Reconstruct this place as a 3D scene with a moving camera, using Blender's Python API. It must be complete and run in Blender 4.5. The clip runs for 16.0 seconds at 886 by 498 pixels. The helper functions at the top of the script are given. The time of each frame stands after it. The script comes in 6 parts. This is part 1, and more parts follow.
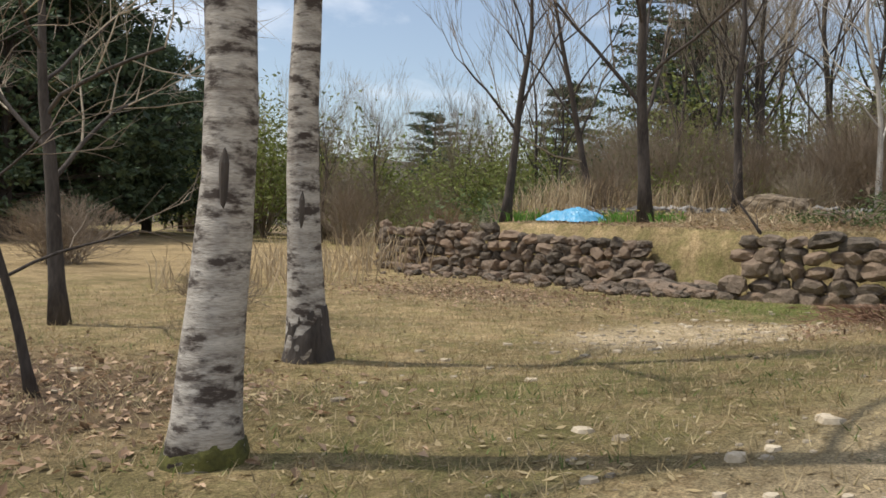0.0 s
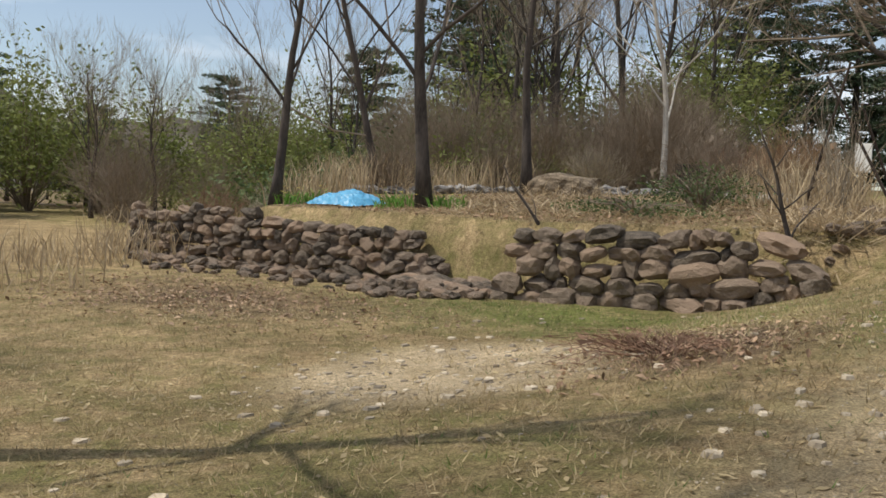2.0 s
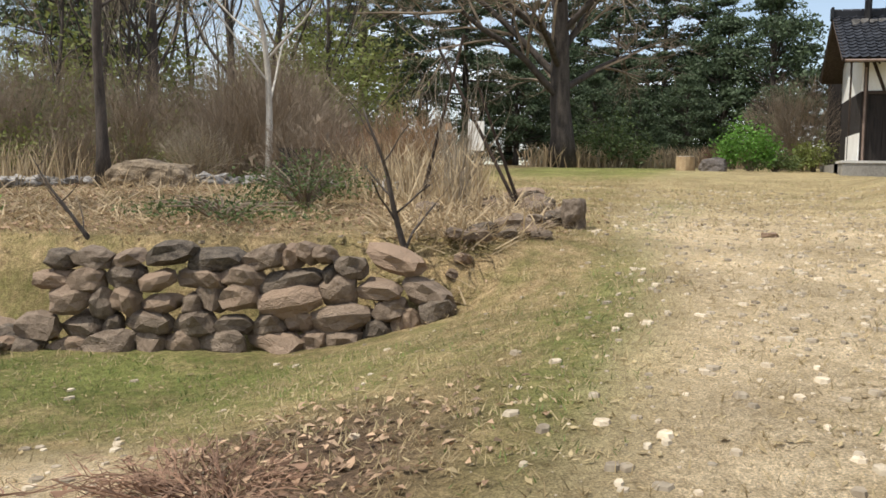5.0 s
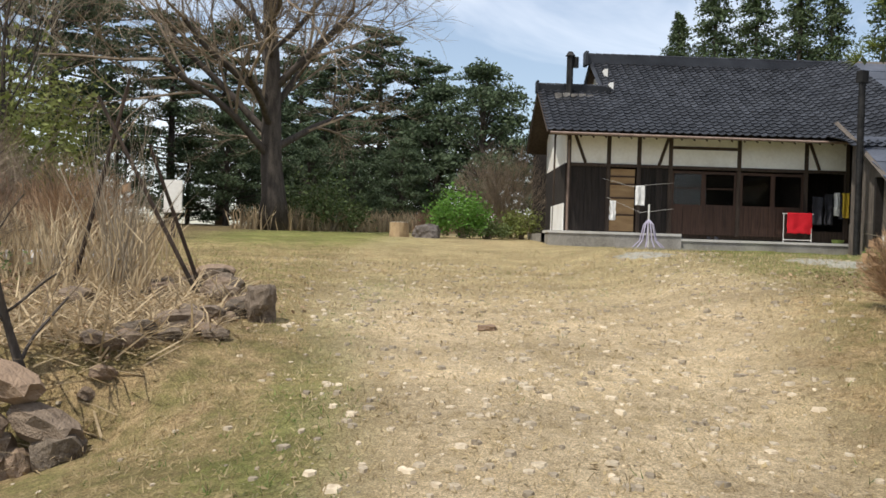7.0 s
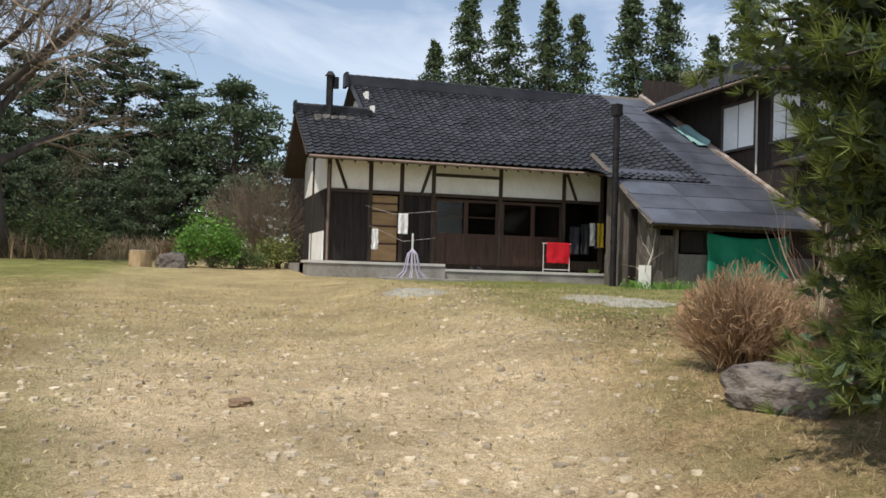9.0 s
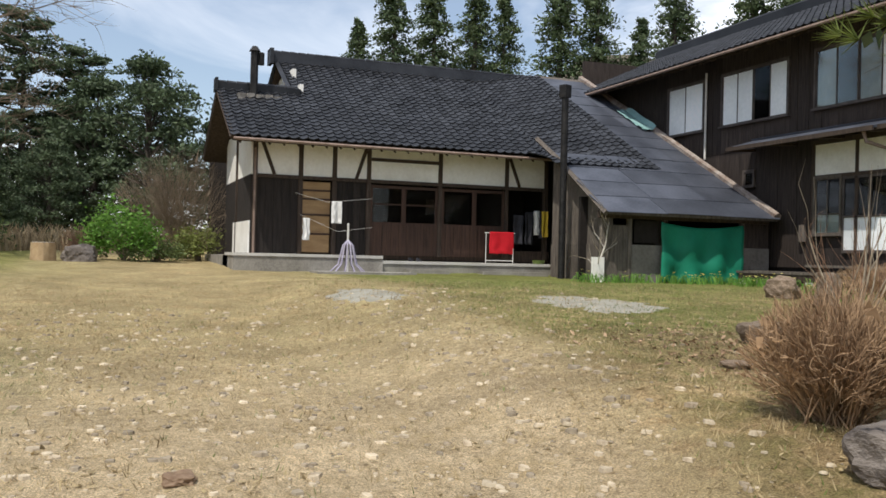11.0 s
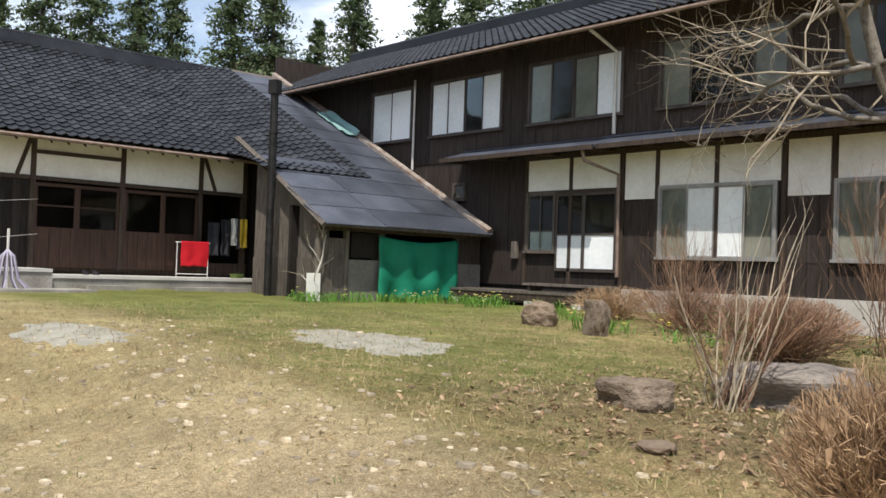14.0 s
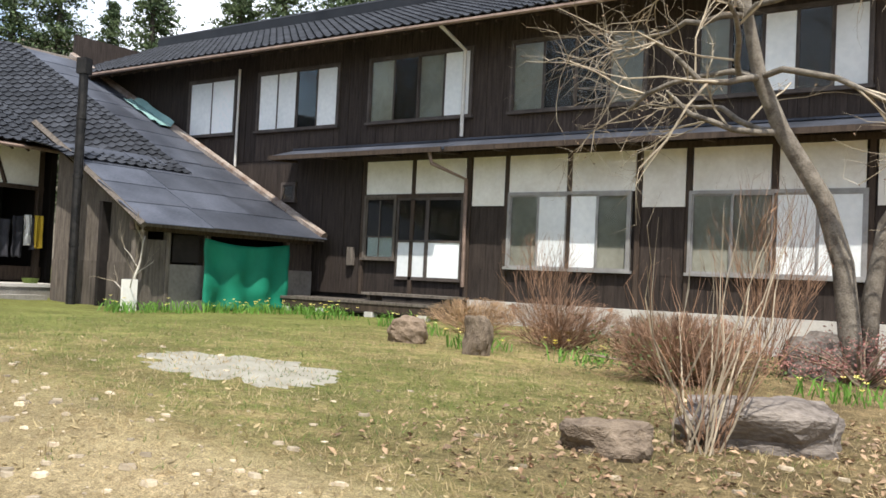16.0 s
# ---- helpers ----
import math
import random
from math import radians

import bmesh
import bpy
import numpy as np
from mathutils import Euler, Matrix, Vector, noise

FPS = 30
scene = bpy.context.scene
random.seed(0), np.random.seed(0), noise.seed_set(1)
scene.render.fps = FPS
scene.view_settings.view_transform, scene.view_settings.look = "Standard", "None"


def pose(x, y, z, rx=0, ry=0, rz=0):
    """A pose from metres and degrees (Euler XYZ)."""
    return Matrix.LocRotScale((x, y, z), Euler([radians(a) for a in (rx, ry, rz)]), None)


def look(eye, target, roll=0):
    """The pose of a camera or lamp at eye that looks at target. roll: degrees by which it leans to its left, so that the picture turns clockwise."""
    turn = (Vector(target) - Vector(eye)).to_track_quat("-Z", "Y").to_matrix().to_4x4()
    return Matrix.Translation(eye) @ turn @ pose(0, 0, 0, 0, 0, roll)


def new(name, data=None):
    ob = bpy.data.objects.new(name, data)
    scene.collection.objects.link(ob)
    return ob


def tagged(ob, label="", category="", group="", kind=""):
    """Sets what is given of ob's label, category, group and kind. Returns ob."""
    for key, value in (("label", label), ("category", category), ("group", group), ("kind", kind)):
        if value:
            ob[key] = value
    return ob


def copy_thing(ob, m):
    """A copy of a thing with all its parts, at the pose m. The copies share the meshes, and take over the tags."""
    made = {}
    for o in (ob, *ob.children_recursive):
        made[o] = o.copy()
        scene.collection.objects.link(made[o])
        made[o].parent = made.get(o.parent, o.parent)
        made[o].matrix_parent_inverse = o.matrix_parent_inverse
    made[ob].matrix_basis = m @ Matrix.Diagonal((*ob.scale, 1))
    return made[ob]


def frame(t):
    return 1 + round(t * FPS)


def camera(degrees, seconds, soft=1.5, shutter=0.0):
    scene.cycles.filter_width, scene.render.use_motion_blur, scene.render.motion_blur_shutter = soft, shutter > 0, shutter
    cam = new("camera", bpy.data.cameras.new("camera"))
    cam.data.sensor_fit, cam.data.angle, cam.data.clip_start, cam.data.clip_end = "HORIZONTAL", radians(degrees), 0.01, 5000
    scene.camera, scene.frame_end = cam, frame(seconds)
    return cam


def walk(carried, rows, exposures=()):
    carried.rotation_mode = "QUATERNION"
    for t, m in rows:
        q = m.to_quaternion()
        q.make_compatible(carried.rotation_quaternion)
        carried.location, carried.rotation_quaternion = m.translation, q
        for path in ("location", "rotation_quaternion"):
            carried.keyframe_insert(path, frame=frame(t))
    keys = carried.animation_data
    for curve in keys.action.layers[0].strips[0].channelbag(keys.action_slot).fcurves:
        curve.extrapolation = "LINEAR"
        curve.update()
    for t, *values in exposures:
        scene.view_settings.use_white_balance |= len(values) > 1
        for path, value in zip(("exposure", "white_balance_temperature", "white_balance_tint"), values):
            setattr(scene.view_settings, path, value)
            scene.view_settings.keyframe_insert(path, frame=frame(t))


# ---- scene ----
cam = camera(50.6, 16.0, soft=1.6)
PATH = [
    (0, (0.116, 0.121, 1.175), (2.698, 3.173, 1.065), 2.1),
    (0.5, (0.591, 0.256, 1.275), (3.353, 3.142, 1.087), 2.8),
    (1, (1.066, 0.371, 1.34), (3.958, 3.131, 1.19), 1.7),
    (1.5, (1.525, 0.53, 1.495), (4.557, 3.134, 1.297), 1.8),
    (2, (2.008, 0.809, 1.592), (5.134, 3.293, 1.356), 2.2),
    (2.5, (2.462, 0.958, 1.638), (5.728, 3.248, 1.366), 1.9),
    (3, (2.944, 1.126, 1.757), (6.354, 3.18, 1.385), 2.5),
    (3.5, (3.455, 1.437, 1.793), (7.027, 3.203, 1.435), 3.2),
    (4, (3.928, 1.683, 1.847), (7.604, 3.223, 1.511), 3.0),
    (4.2, (4.12, 1.706, 1.847), (7.818, 3.192, 1.501), 2.5),
    (6.3, (6.184, 1.707, 2.144), (10.164, 2.089, 2.044), 1.0),
    (6.5, (6.352, 1.764, 2.151), (10.34, 2.068, 2.079), 1.3),
    (7, (7.004, 1.692, 2.194), (11.004, 1.646, 2.16), 1.8),
    (7.5, (7.5, 1.631, 2.243), (11.476, 1.195, 2.221), 1.9),
    (8, (7.987, 1.541, 2.297), (11.919, 0.807, 2.269), 1.5),
    (8.5, (8.389, 1.546, 2.339), (12.275, 0.596, 2.337), 1.4),
    (9, (8.856, 1.599, 2.43), (12.708, 0.529, 2.524), 1.7),
    (11.3, (11.251, 1.642, 2.73), (14.963, 0.15, 2.734), 1.4),
    (11.5, (11.468, 1.675, 2.777), (15.15, 0.113, 2.769), 1.4),
    (12, (11.946, 1.797, 2.87), (15.494, -0.049, 2.87), 1.0),
    (12.5, (12.429, 1.856, 2.917), (15.843, -0.228, 2.913), 0.9),
    (13, (12.923, 1.824, 2.901), (16.259, -0.384, 2.971), 1.0),
    (13.5, (13.386, 1.761, 2.896), (16.62, -0.591, 2.972), 1.4),
    (14, (13.869, 1.711, 2.945), (16.849, -0.957, 3.031), 2.0),
    (14.5, (14.376, 1.614, 2.934), (17.14, -1.27, 3.116), 2.0),
    (15, (14.849, 1.528, 2.983), (17.465, -1.492, 3.215), 2.3),
    (15.5, (15.368, 1.489, 2.986), (17.818, -1.665, 3.204), 2.6),
    (16, (15.816, 1.373, 3.017), (18.126, -1.889, 3.153), 2.7),
]
walk(cam, [(t, look(eye, target, roll)) for t, eye, target, roll in PATH], exposures=[(0.0, -0.15), (2.2, -0.25), (4.0, 0.2), (9.0, 0.0), (12.0, 0.0), (13.5, 0.05), (14.5, 0.42), (15.0, 0.38), (16.0, 0.62)])

# ---- world and sun ----
SUN_DIR = Vector((-0.62, 0.76, 1.85)).normalized()      # towards the sun
world = bpy.data.worlds.new("sky")
scene.world = world
world.use_nodes = True
wn, wl = world.node_tree.nodes, world.node_tree.links
wn.clear()
w_out = wn.new("ShaderNodeOutputWorld")
w_bg = wn.new("ShaderNodeBackground")
w_bg.inputs["Strength"].default_value = 0.13
w_sky = wn.new("ShaderNodeTexSky")
w_sky.sky_type, w_sky.sun_disc = "NISHITA", False
w_sky.sun_elevation = math.asin(SUN_DIR.z)
w_sky.sun_rotation = math.atan2(SUN_DIR.x, SUN_DIR.y)
w_sky.air_density, w_sky.dust_density = 1.0, 0.6
w_tc = wn.new("ShaderNodeTexCoord")
w_map = wn.new("ShaderNodeMapping")
w_map.inputs["Scale"].default_value = (1.4, 1.4, 5.0)
w_noise = wn.new("ShaderNodeTexNoise")
w_noise.inputs["Scale"].default_value = 1.7
w_noise.inputs["Detail"].default_value = 7.0
w_noise.inputs["Roughness"].default_value = 0.55
w_noise.inputs["Distortion"].default_value = 0.6
w_ramp = wn.new("ShaderNodeMapRange")
w_ramp.inputs["From Min"].default_value, w_ramp.inputs["From Max"].default_value = 0.42, 0.66
w_ramp.inputs["To Min"].default_value, w_ramp.inputs["To Max"].default_value = 0.12, 0.9
w_mix = wn.new("ShaderNodeMix")
w_mix.data_type = "RGBA"
w_mix.inputs["B"].default_value = (9.6, 9.9, 10.6, 1)
wl.new(w_tc.outputs["Generated"], w_map.inputs["Vector"])
wl.new(w_map.outputs["Vector"], w_noise.inputs["Vector"])
wl.new(w_noise.outputs["Fac"], w_ramp.inputs["Value"])
wl.new(w_ramp.outputs["Result"], w_mix.inputs["Factor"])
wl.new(w_sky.outputs["Color"], w_mix.inputs["A"])
wl.new(w_mix.outputs["Result"], w_bg.inputs["Color"])
wl.new(w_bg.outputs["Background"], w_out.inputs["Surface"])
sun_data = bpy.data.lights.new("sun", "SUN")
sun_data.energy, sun_data.angle, sun_data.color = 4.2, radians(0.6), (1.0, 0.95, 0.86)
sun = new("sun", sun_data)
sun.matrix_basis = look(SUN_DIR * 60, (0, 0, 0))


# ---- materials ----
def material(name, a, b, scale=3.0, rough=0.8, bump=0.3, fine=40.0, metal=0.0, vary=0.0, island=False, c=None, stretch=(1, 1, 1), spec=0.3, bump_dist=0.01):
    """Two colours mixed by coarse and fine noise, with relief; vary shifts the value from piece to piece."""
    m = bpy.data.materials.new(name)
    m.use_nodes = True
    n, l = m.node_tree.nodes, m.node_tree.links
    bs = n["Principled BSDF"]
    bs.inputs["Roughness"].default_value, bs.inputs["Metallic"].default_value = rough, metal
    bs.inputs["Specular IOR Level"].default_value = spec
    tc = n.new("ShaderNodeTexCoord")
    mp = n.new("ShaderNodeMapping")
    mp.inputs["Scale"].default_value = stretch
    l.new(tc.outputs["Object"], mp.inputs["Vector"])
    n1, n2 = n.new("ShaderNodeTexNoise"), n.new("ShaderNodeTexNoise")
    n1.inputs["Scale"].default_value, n1.inputs["Detail"].default_value = scale, 5
    n2.inputs["Scale"].default_value, n2.inputs["Detail"].default_value = fine, 4
    l.new(mp.outputs["Vector"], n1.inputs["Vector"])
    l.new(mp.outputs["Vector"], n2.inputs["Vector"])
    add = n.new("ShaderNodeMath")
    add.operation = "MULTIPLY_ADD"
    l.new(n2.outputs["Fac"], add.inputs[0])
    add.inputs[1].default_value = 0.6
    l.new(n1.outputs["Fac"], add.inputs[2])
    mr = n.new("ShaderNodeMapRange")
    mr.inputs["From Min"].default_value, mr.inputs["From Max"].default_value = 0.55, 1.05
    l.new(add.outputs[0], mr.inputs["Value"])
    mix = n.new("ShaderNodeMix")
    mix.data_type = "RGBA"
    mix.inputs["A"].default_value, mix.inputs["B"].default_value = (*a, 1), (*b, 1)
    l.new(mr.outputs["Result"], mix.inputs["Factor"])
    col = mix.outputs["Result"]
    if c or vary:
        if island:
            geo = n.new("ShaderNodeNewGeometry")
            rnd = geo.outputs["Random Per Island"]
        else:
            oi = n.new("ShaderNodeObjectInfo")
            rnd = oi.outputs["Random"]
        if c:
            m2 = n.new("ShaderNodeMix")
            m2.data_type = "RGBA"
            l.new(rnd, m2.inputs["Factor"])
            l.new(col, m2.inputs["A"])
            m2.inputs["B"].default_value = (*c, 1)
            col = m2.outputs["Result"]
        if vary:
            hv = n.new("ShaderNodeHueSaturation")
            mv = n.new("ShaderNodeMapRange")
            mv.inputs["To Min"].default_value, mv.inputs["To Max"].default_value = 1 - vary, 1 + vary
            l.new(rnd, mv.inputs["Value"])
            l.new(mv.outputs["Result"], hv.inputs["Value"])
            l.new(col, hv.inputs["Color"])
            col = hv.outputs["Color"]
    l.new(col, bs.inputs["Base Color"])
    if bump:
        bp = n.new("ShaderNodeBump")
        bp.inputs["Strength"].default_value, bp.inputs["Distance"].default_value = bump, bump_dist
        l.new(add.outputs[0], bp.inputs["Height"])
        l.new(bp.outputs["Normal"], bs.inputs["Normal"])
    return m


def leafy(name, a, b, trans=0.25, vary=0.35):
    """Foliage: colour by leaf, some light through it."""
    m = material(name, a, b, 0.6, 0.65, 0, 6, vary=vary, island=True)
    n, l = m.node_tree.nodes, m.node_tree.links
    bs = n["Principled BSDF"]
    col = bs.inputs["Base Color"].links[0].from_socket
    tr, mx = n.new("ShaderNodeBsdfTranslucent"), n.new("ShaderNodeMixShader")
    l.new(col, tr.inputs["Color"])
    mx.inputs["Fac"].default_value = trans
    l.new(bs.outputs["BSDF"], mx.inputs[1])
    l.new(tr.outputs["BSDF"], mx.inputs[2])
    l.new(mx.outputs["Shader"], n["Material Output"].inputs["Surface"])
    return m


M_STONE = material("field_stone", (0.075, 0.06, 0.047), (0.37, 0.30, 0.225), 4.5, 0.9, 0.9, 26, vary=0.55, c=(0.20, 0.14, 0.095), bump_dist=0.05)
M_STONE_GREY = material("grey_stone", (0.15, 0.14, 0.13), (0.42, 0.39, 0.35), 4, 0.9, 0.6, 35, vary=0.3, bump_dist=0.03)
M_ROCK = material("garden_rock", (0.085, 0.07, 0.062), (0.27, 0.235, 0.205), 2.5, 0.88, 0.8, 22, vary=0.15, bump_dist=0.04)
M_BARK = material("dark_bark", (0.038, 0.031, 0.026), (0.115, 0.095, 0.08), 6, 0.95, 0.9, 40, stretch=(1, 1, 0.25), bump_dist=0.02)
M_TWIG = material("bare_twig", (0.155, 0.118, 0.085), (0.31, 0.245, 0.175), 2, 0.9, 0.0, 8, vary=0.25, island=True)
M_TWIG_PALE = material("pale_twig", (0.26, 0.21, 0.15), (0.42, 0.36, 0.27), 2, 0.9, 0.0, 8, vary=0.25, island=True)
M_TWIG_RED = material("russet_twig", (0.15, 0.09, 0.06), (0.34, 0.205, 0.13), 2, 0.9, 0.0, 8, vary=0.4, island=True)
M_TWIG_ORANGE = material("orange_brown_twig", (0.25, 0.16, 0.095), (0.47, 0.32, 0.19), 2, 0.9, 0.0, 8, vary=0.35, island=True)
M_PALEBARK = material("pale_bark", (0.30, 0.27, 0.23), (0.58, 0.54, 0.47), 5, 0.9, 0.5, 30, stretch=(1, 1, 0.5))
M_LICHEN = material("lichen_bark", (0.085, 0.07, 0.055), (0.25, 0.22, 0.18), 6, 0.95, 0.8, 35, bump_dist=0.02)
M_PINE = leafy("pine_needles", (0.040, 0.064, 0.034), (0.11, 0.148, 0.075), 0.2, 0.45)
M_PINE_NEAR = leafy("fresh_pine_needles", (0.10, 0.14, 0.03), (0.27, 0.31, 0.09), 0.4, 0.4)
M_CEDAR = leafy("cedar_foliage", (0.045, 0.075, 0.035), (0.12, 0.155, 0.07), 0.2, 0.45)
M_SPRING = leafy("spring_leaves", (0.14, 0.17, 0.04), (0.28, 0.30, 0.10), 0.35, 0.35)
M_SHRUB = leafy("evergreen_shrub", (0.055, 0.085, 0.03), (0.15, 0.19, 0.065), 0.25, 0.4)
M_BRIGHT = leafy("bright_green_leaves", (0.09, 0.20, 0.03), (0.20, 0.38, 0.07), 0.35, 0.35)
M_GRASSGREEN = leafy("green_grass", (0.08, 0.13, 0.03), (0.20, 0.26, 0.07), 0.3, 0.4)
M_STRAW = leafy("dry_grass", (0.30, 0.22, 0.11), (0.52, 0.42, 0.24), 0.3, 0.35)
M_REED = leafy("dry_reed", (0.32, 0.23, 0.13), (0.55, 0.44, 0.28), 0.25, 0.35)
M_LEAF = leafy("dead_leaves", (0.20, 0.115, 0.065), (0.48, 0.34, 0.22), 0.15, 0.5)
M_PEBBLE = material("road_stone", (0.26, 0.205, 0.14), (0.52, 0.44, 0.32), 6, 0.9, 0.3, 40, vary=0.45, island=True)
M_DARKWOOD = material("charred_boards", (0.019, 0.014, 0.012), (0.064, 0.048, 0.040), 3, 0.85, 0.4, 30, stretch=(6, 6, 0.5), vary=0.3)
# charred boards made darker, with the farmhouse's eave shade put into the colour
M_BLACKWOOD = material("shade_darkened_boards", (0.010, 0.008, 0.007), (0.032, 0.025, 0.021), 3, 0.85, 0.4, 30, stretch=(6, 6, 0.5), vary=0.3)
M_BROWNWOOD = material("brown_door_wood", (0.030, 0.016, 0.011), (0.075, 0.040, 0.027), 3, 0.65, 0.3, 30, stretch=(6, 6, 0.5), vary=0.2)
M_POST = material("dark_timber", (0.028, 0.020, 0.015), (0.085, 0.060, 0.045), 3, 0.8, 0.4, 30, stretch=(5, 5, 0.5))
M_GREYWOOD = material("weathered_timber", (0.06, 0.05, 0.042), (0.165, 0.14, 0.118), 3, 0.9, 0.5, 30, stretch=(5, 5, 0.6), vary=0.2)
M_PLASTER = material("old_white_plaster", (0.74, 0.71, 0.65), (0.90, 0.88, 0.83), 1.4, 0.9, 0.15, 12)
M_GREYPLASTER = material("mottled_grey_plaster", (0.13, 0.12, 0.105), (0.24, 0.22, 0.195), 1.6, 0.9, 0.2, 12)
M_TILE = material("grey_black_roof_tile", (0.009, 0.010, 0.013), (0.032, 0.034, 0.040), 1.2, 0.46, 0.3, 30, vary=0.5, spec=0.3)
M_TILEISL = material("roof_tile_joined", (0.009, 0.010, 0.013), (0.032, 0.034, 0.040), 1.2, 0.46, 0.3, 30, vary=0.5, island=True, spec=0.3)
M_SHEET = material("weathered_roof_sheet", (0.032, 0.037, 0.050), (0.105, 0.115, 0.145), 1.0, 0.5, 0.2, 18, metal=0.25, vary=0.3, spec=0.5)
M_RUST = material("rusty_sheet", (0.16, 0.10, 0.07), (0.40, 0.36, 0.32), 3, 0.6, 0.2, 20, metal=0.3)
M_CONCRETE = material("old_concrete", (0.17, 0.155, 0.135), (0.36, 0.34, 0.30), 1.5, 0.92, 0.35, 25)
M_CONCTOP = material("concrete_slab", (0.42, 0.40, 0.37), (0.60, 0.58, 0.54), 1.5, 0.9, 0.25, 25)
M_PIPE = material("sooty_steel", (0.012, 0.012, 0.013), (0.045, 0.042, 0.04), 5, 0.55, 0.2, 30, metal=0.5)
M_DOWNPIPE = material("copper_brown_pipe", (0.16, 0.11, 0.085), (0.30, 0.22, 0.18), 5, 0.5, 0.1, 30)
M_WHITEPIPE = material("white_pipe", (0.55, 0.53, 0.50), (0.72, 0.70, 0.66), 5, 0.6, 0.1, 30)
M_FRAME = material("window_frame_brown", (0.05, 0.04, 0.035), (0.11, 0.09, 0.08), 4, 0.6, 0.1, 30)
M_ALU = material("grey_window_frame", (0.28, 0.27, 0.26), (0.42, 0.41, 0.40), 4, 0.5, 0.1, 30, metal=0.4)
M_PAPER = material("pale_window_screen", (0.72, 0.75, 0.76), (0.90, 0.92, 0.92), 0.9, 0.35, 0.0, 9, vary=0.15)
M_PAPERDIM = material("dim_curtain", (0.34, 0.31, 0.27), (0.56, 0.52, 0.46), 0.9, 0.7, 0.05, 9, vary=0.3)
# near-black that puts the shade of unlit rooms and recesses into the colour
M_UNLIT = material("unlit_interior", (0.010, 0.008, 0.007), (0.025, 0.02, 0.018), 1, 0.9, 0, 8)
M_GREEN = material("green_cloth", (0.006, 0.145, 0.085), (0.012, 0.24, 0.145), 1.5, 0.6, 0.2, 60)
M_RED = material("red_cloth", (0.42, 0.006, 0.012), (0.62, 0.012, 0.025), 2, 0.75, 0.2, 80)
M_BLUE = material("blue_tarpaulin", (0.07, 0.29, 0.50), (0.15, 0.43, 0.62), 3, 0.4, 0.3, 30)
M_TEAL = material("pale_teal_sheet", (0.16, 0.30, 0.30), (0.30, 0.46, 0.45), 3, 0.5, 0.2, 20)
M_LITTERHEAP = material("brown_compost", (0.10, 0.075, 0.05), (0.36, 0.28, 0.19), 9, 0.95, 1.0, 45, bump_dist=0.06)
M_WHITE = material("white_cloth", (0.55, 0.54, 0.52), (0.75, 0.74, 0.72), 3, 0.8, 0.2, 40)
M_YELLOW = material("yellow_cloth", (0.55, 0.36, 0.03), (0.72, 0.50, 0.06), 3, 0.8, 0.2, 40)
M_PURPLE = material("faded_lilac_cord", (0.30, 0.27, 0.36), (0.48, 0.45, 0.55), 3, 0.8, 0.2, 40)
M_BEIGE = material("tan_plywood", (0.24, 0.145, 0.07), (0.36, 0.24, 0.12), 2, 0.8, 0.2, 40, stretch=(1, 1, 4))
M_CLOTHDARK = material("dark_work_clothes", (0.02, 0.02, 0.025), (0.05, 0.05, 0.06), 3, 0.85, 0.2, 40, vary=0.3)
M_CUTWOOD = material("cut_wood", (0.32, 0.21, 0.11), (0.50, 0.37, 0.22), 5, 0.85, 0.3, 40)
M_WATER = material("pale_gravel", (0.21, 0.195, 0.15), (0.33, 0.315, 0.26), 3, 0.7, 0.3, 40)
M_PETALY = material("yellow_petals", (0.75, 0.60, 0.08), (0.85, 0.78, 0.35), 3, 0.7, 0, 20, vary=0.2, island=True)
M_PINK = leafy("pink_brown_shrub", (0.22, 0.09, 0.08), (0.42, 0.22, 0.19), 0.2, 0.4)
M_MOSS = material("mossy_bark", (0.05, 0.05, 0.02), (0.16, 0.15, 0.04), 8, 0.95, 0.8, 40, bump_dist=0.02)
M_HILL = material("wooded_hill", (0.07, 0.065, 0.045), (0.17, 0.145, 0.11), 0.05, 0.95, 0.8, 0.5, bump_dist=3.0)


def glass_material():
    m = bpy.data.materials.new("window_glass")
    m.use_nodes = True
    n, l = m.node_tree.nodes, m.node_tree.links
    n.remove(n["Principled BSDF"])
    gl, tr, mx, fr = n.new("ShaderNodeBsdfGlossy"), n.new("ShaderNodeBsdfTransparent"), n.new("ShaderNodeMixShader"), n.new("ShaderNodeFresnel")
    gl.inputs["Roughness"].default_value = 0.03
    tr.inputs["Color"].default_value = (0.86, 0.89, 0.88, 1)
    fr.inputs["IOR"].default_value = 1.33
    l.new(fr.outputs["Fac"], mx.inputs["Fac"])
    l.new(tr.outputs["BSDF"], mx.inputs[1])
    l.new(gl.outputs["BSDF"], mx.inputs[2])
    l.new(mx.outputs["Shader"], n["Material Output"].inputs["Surface"])
    return m


M_GLASS = glass_material()


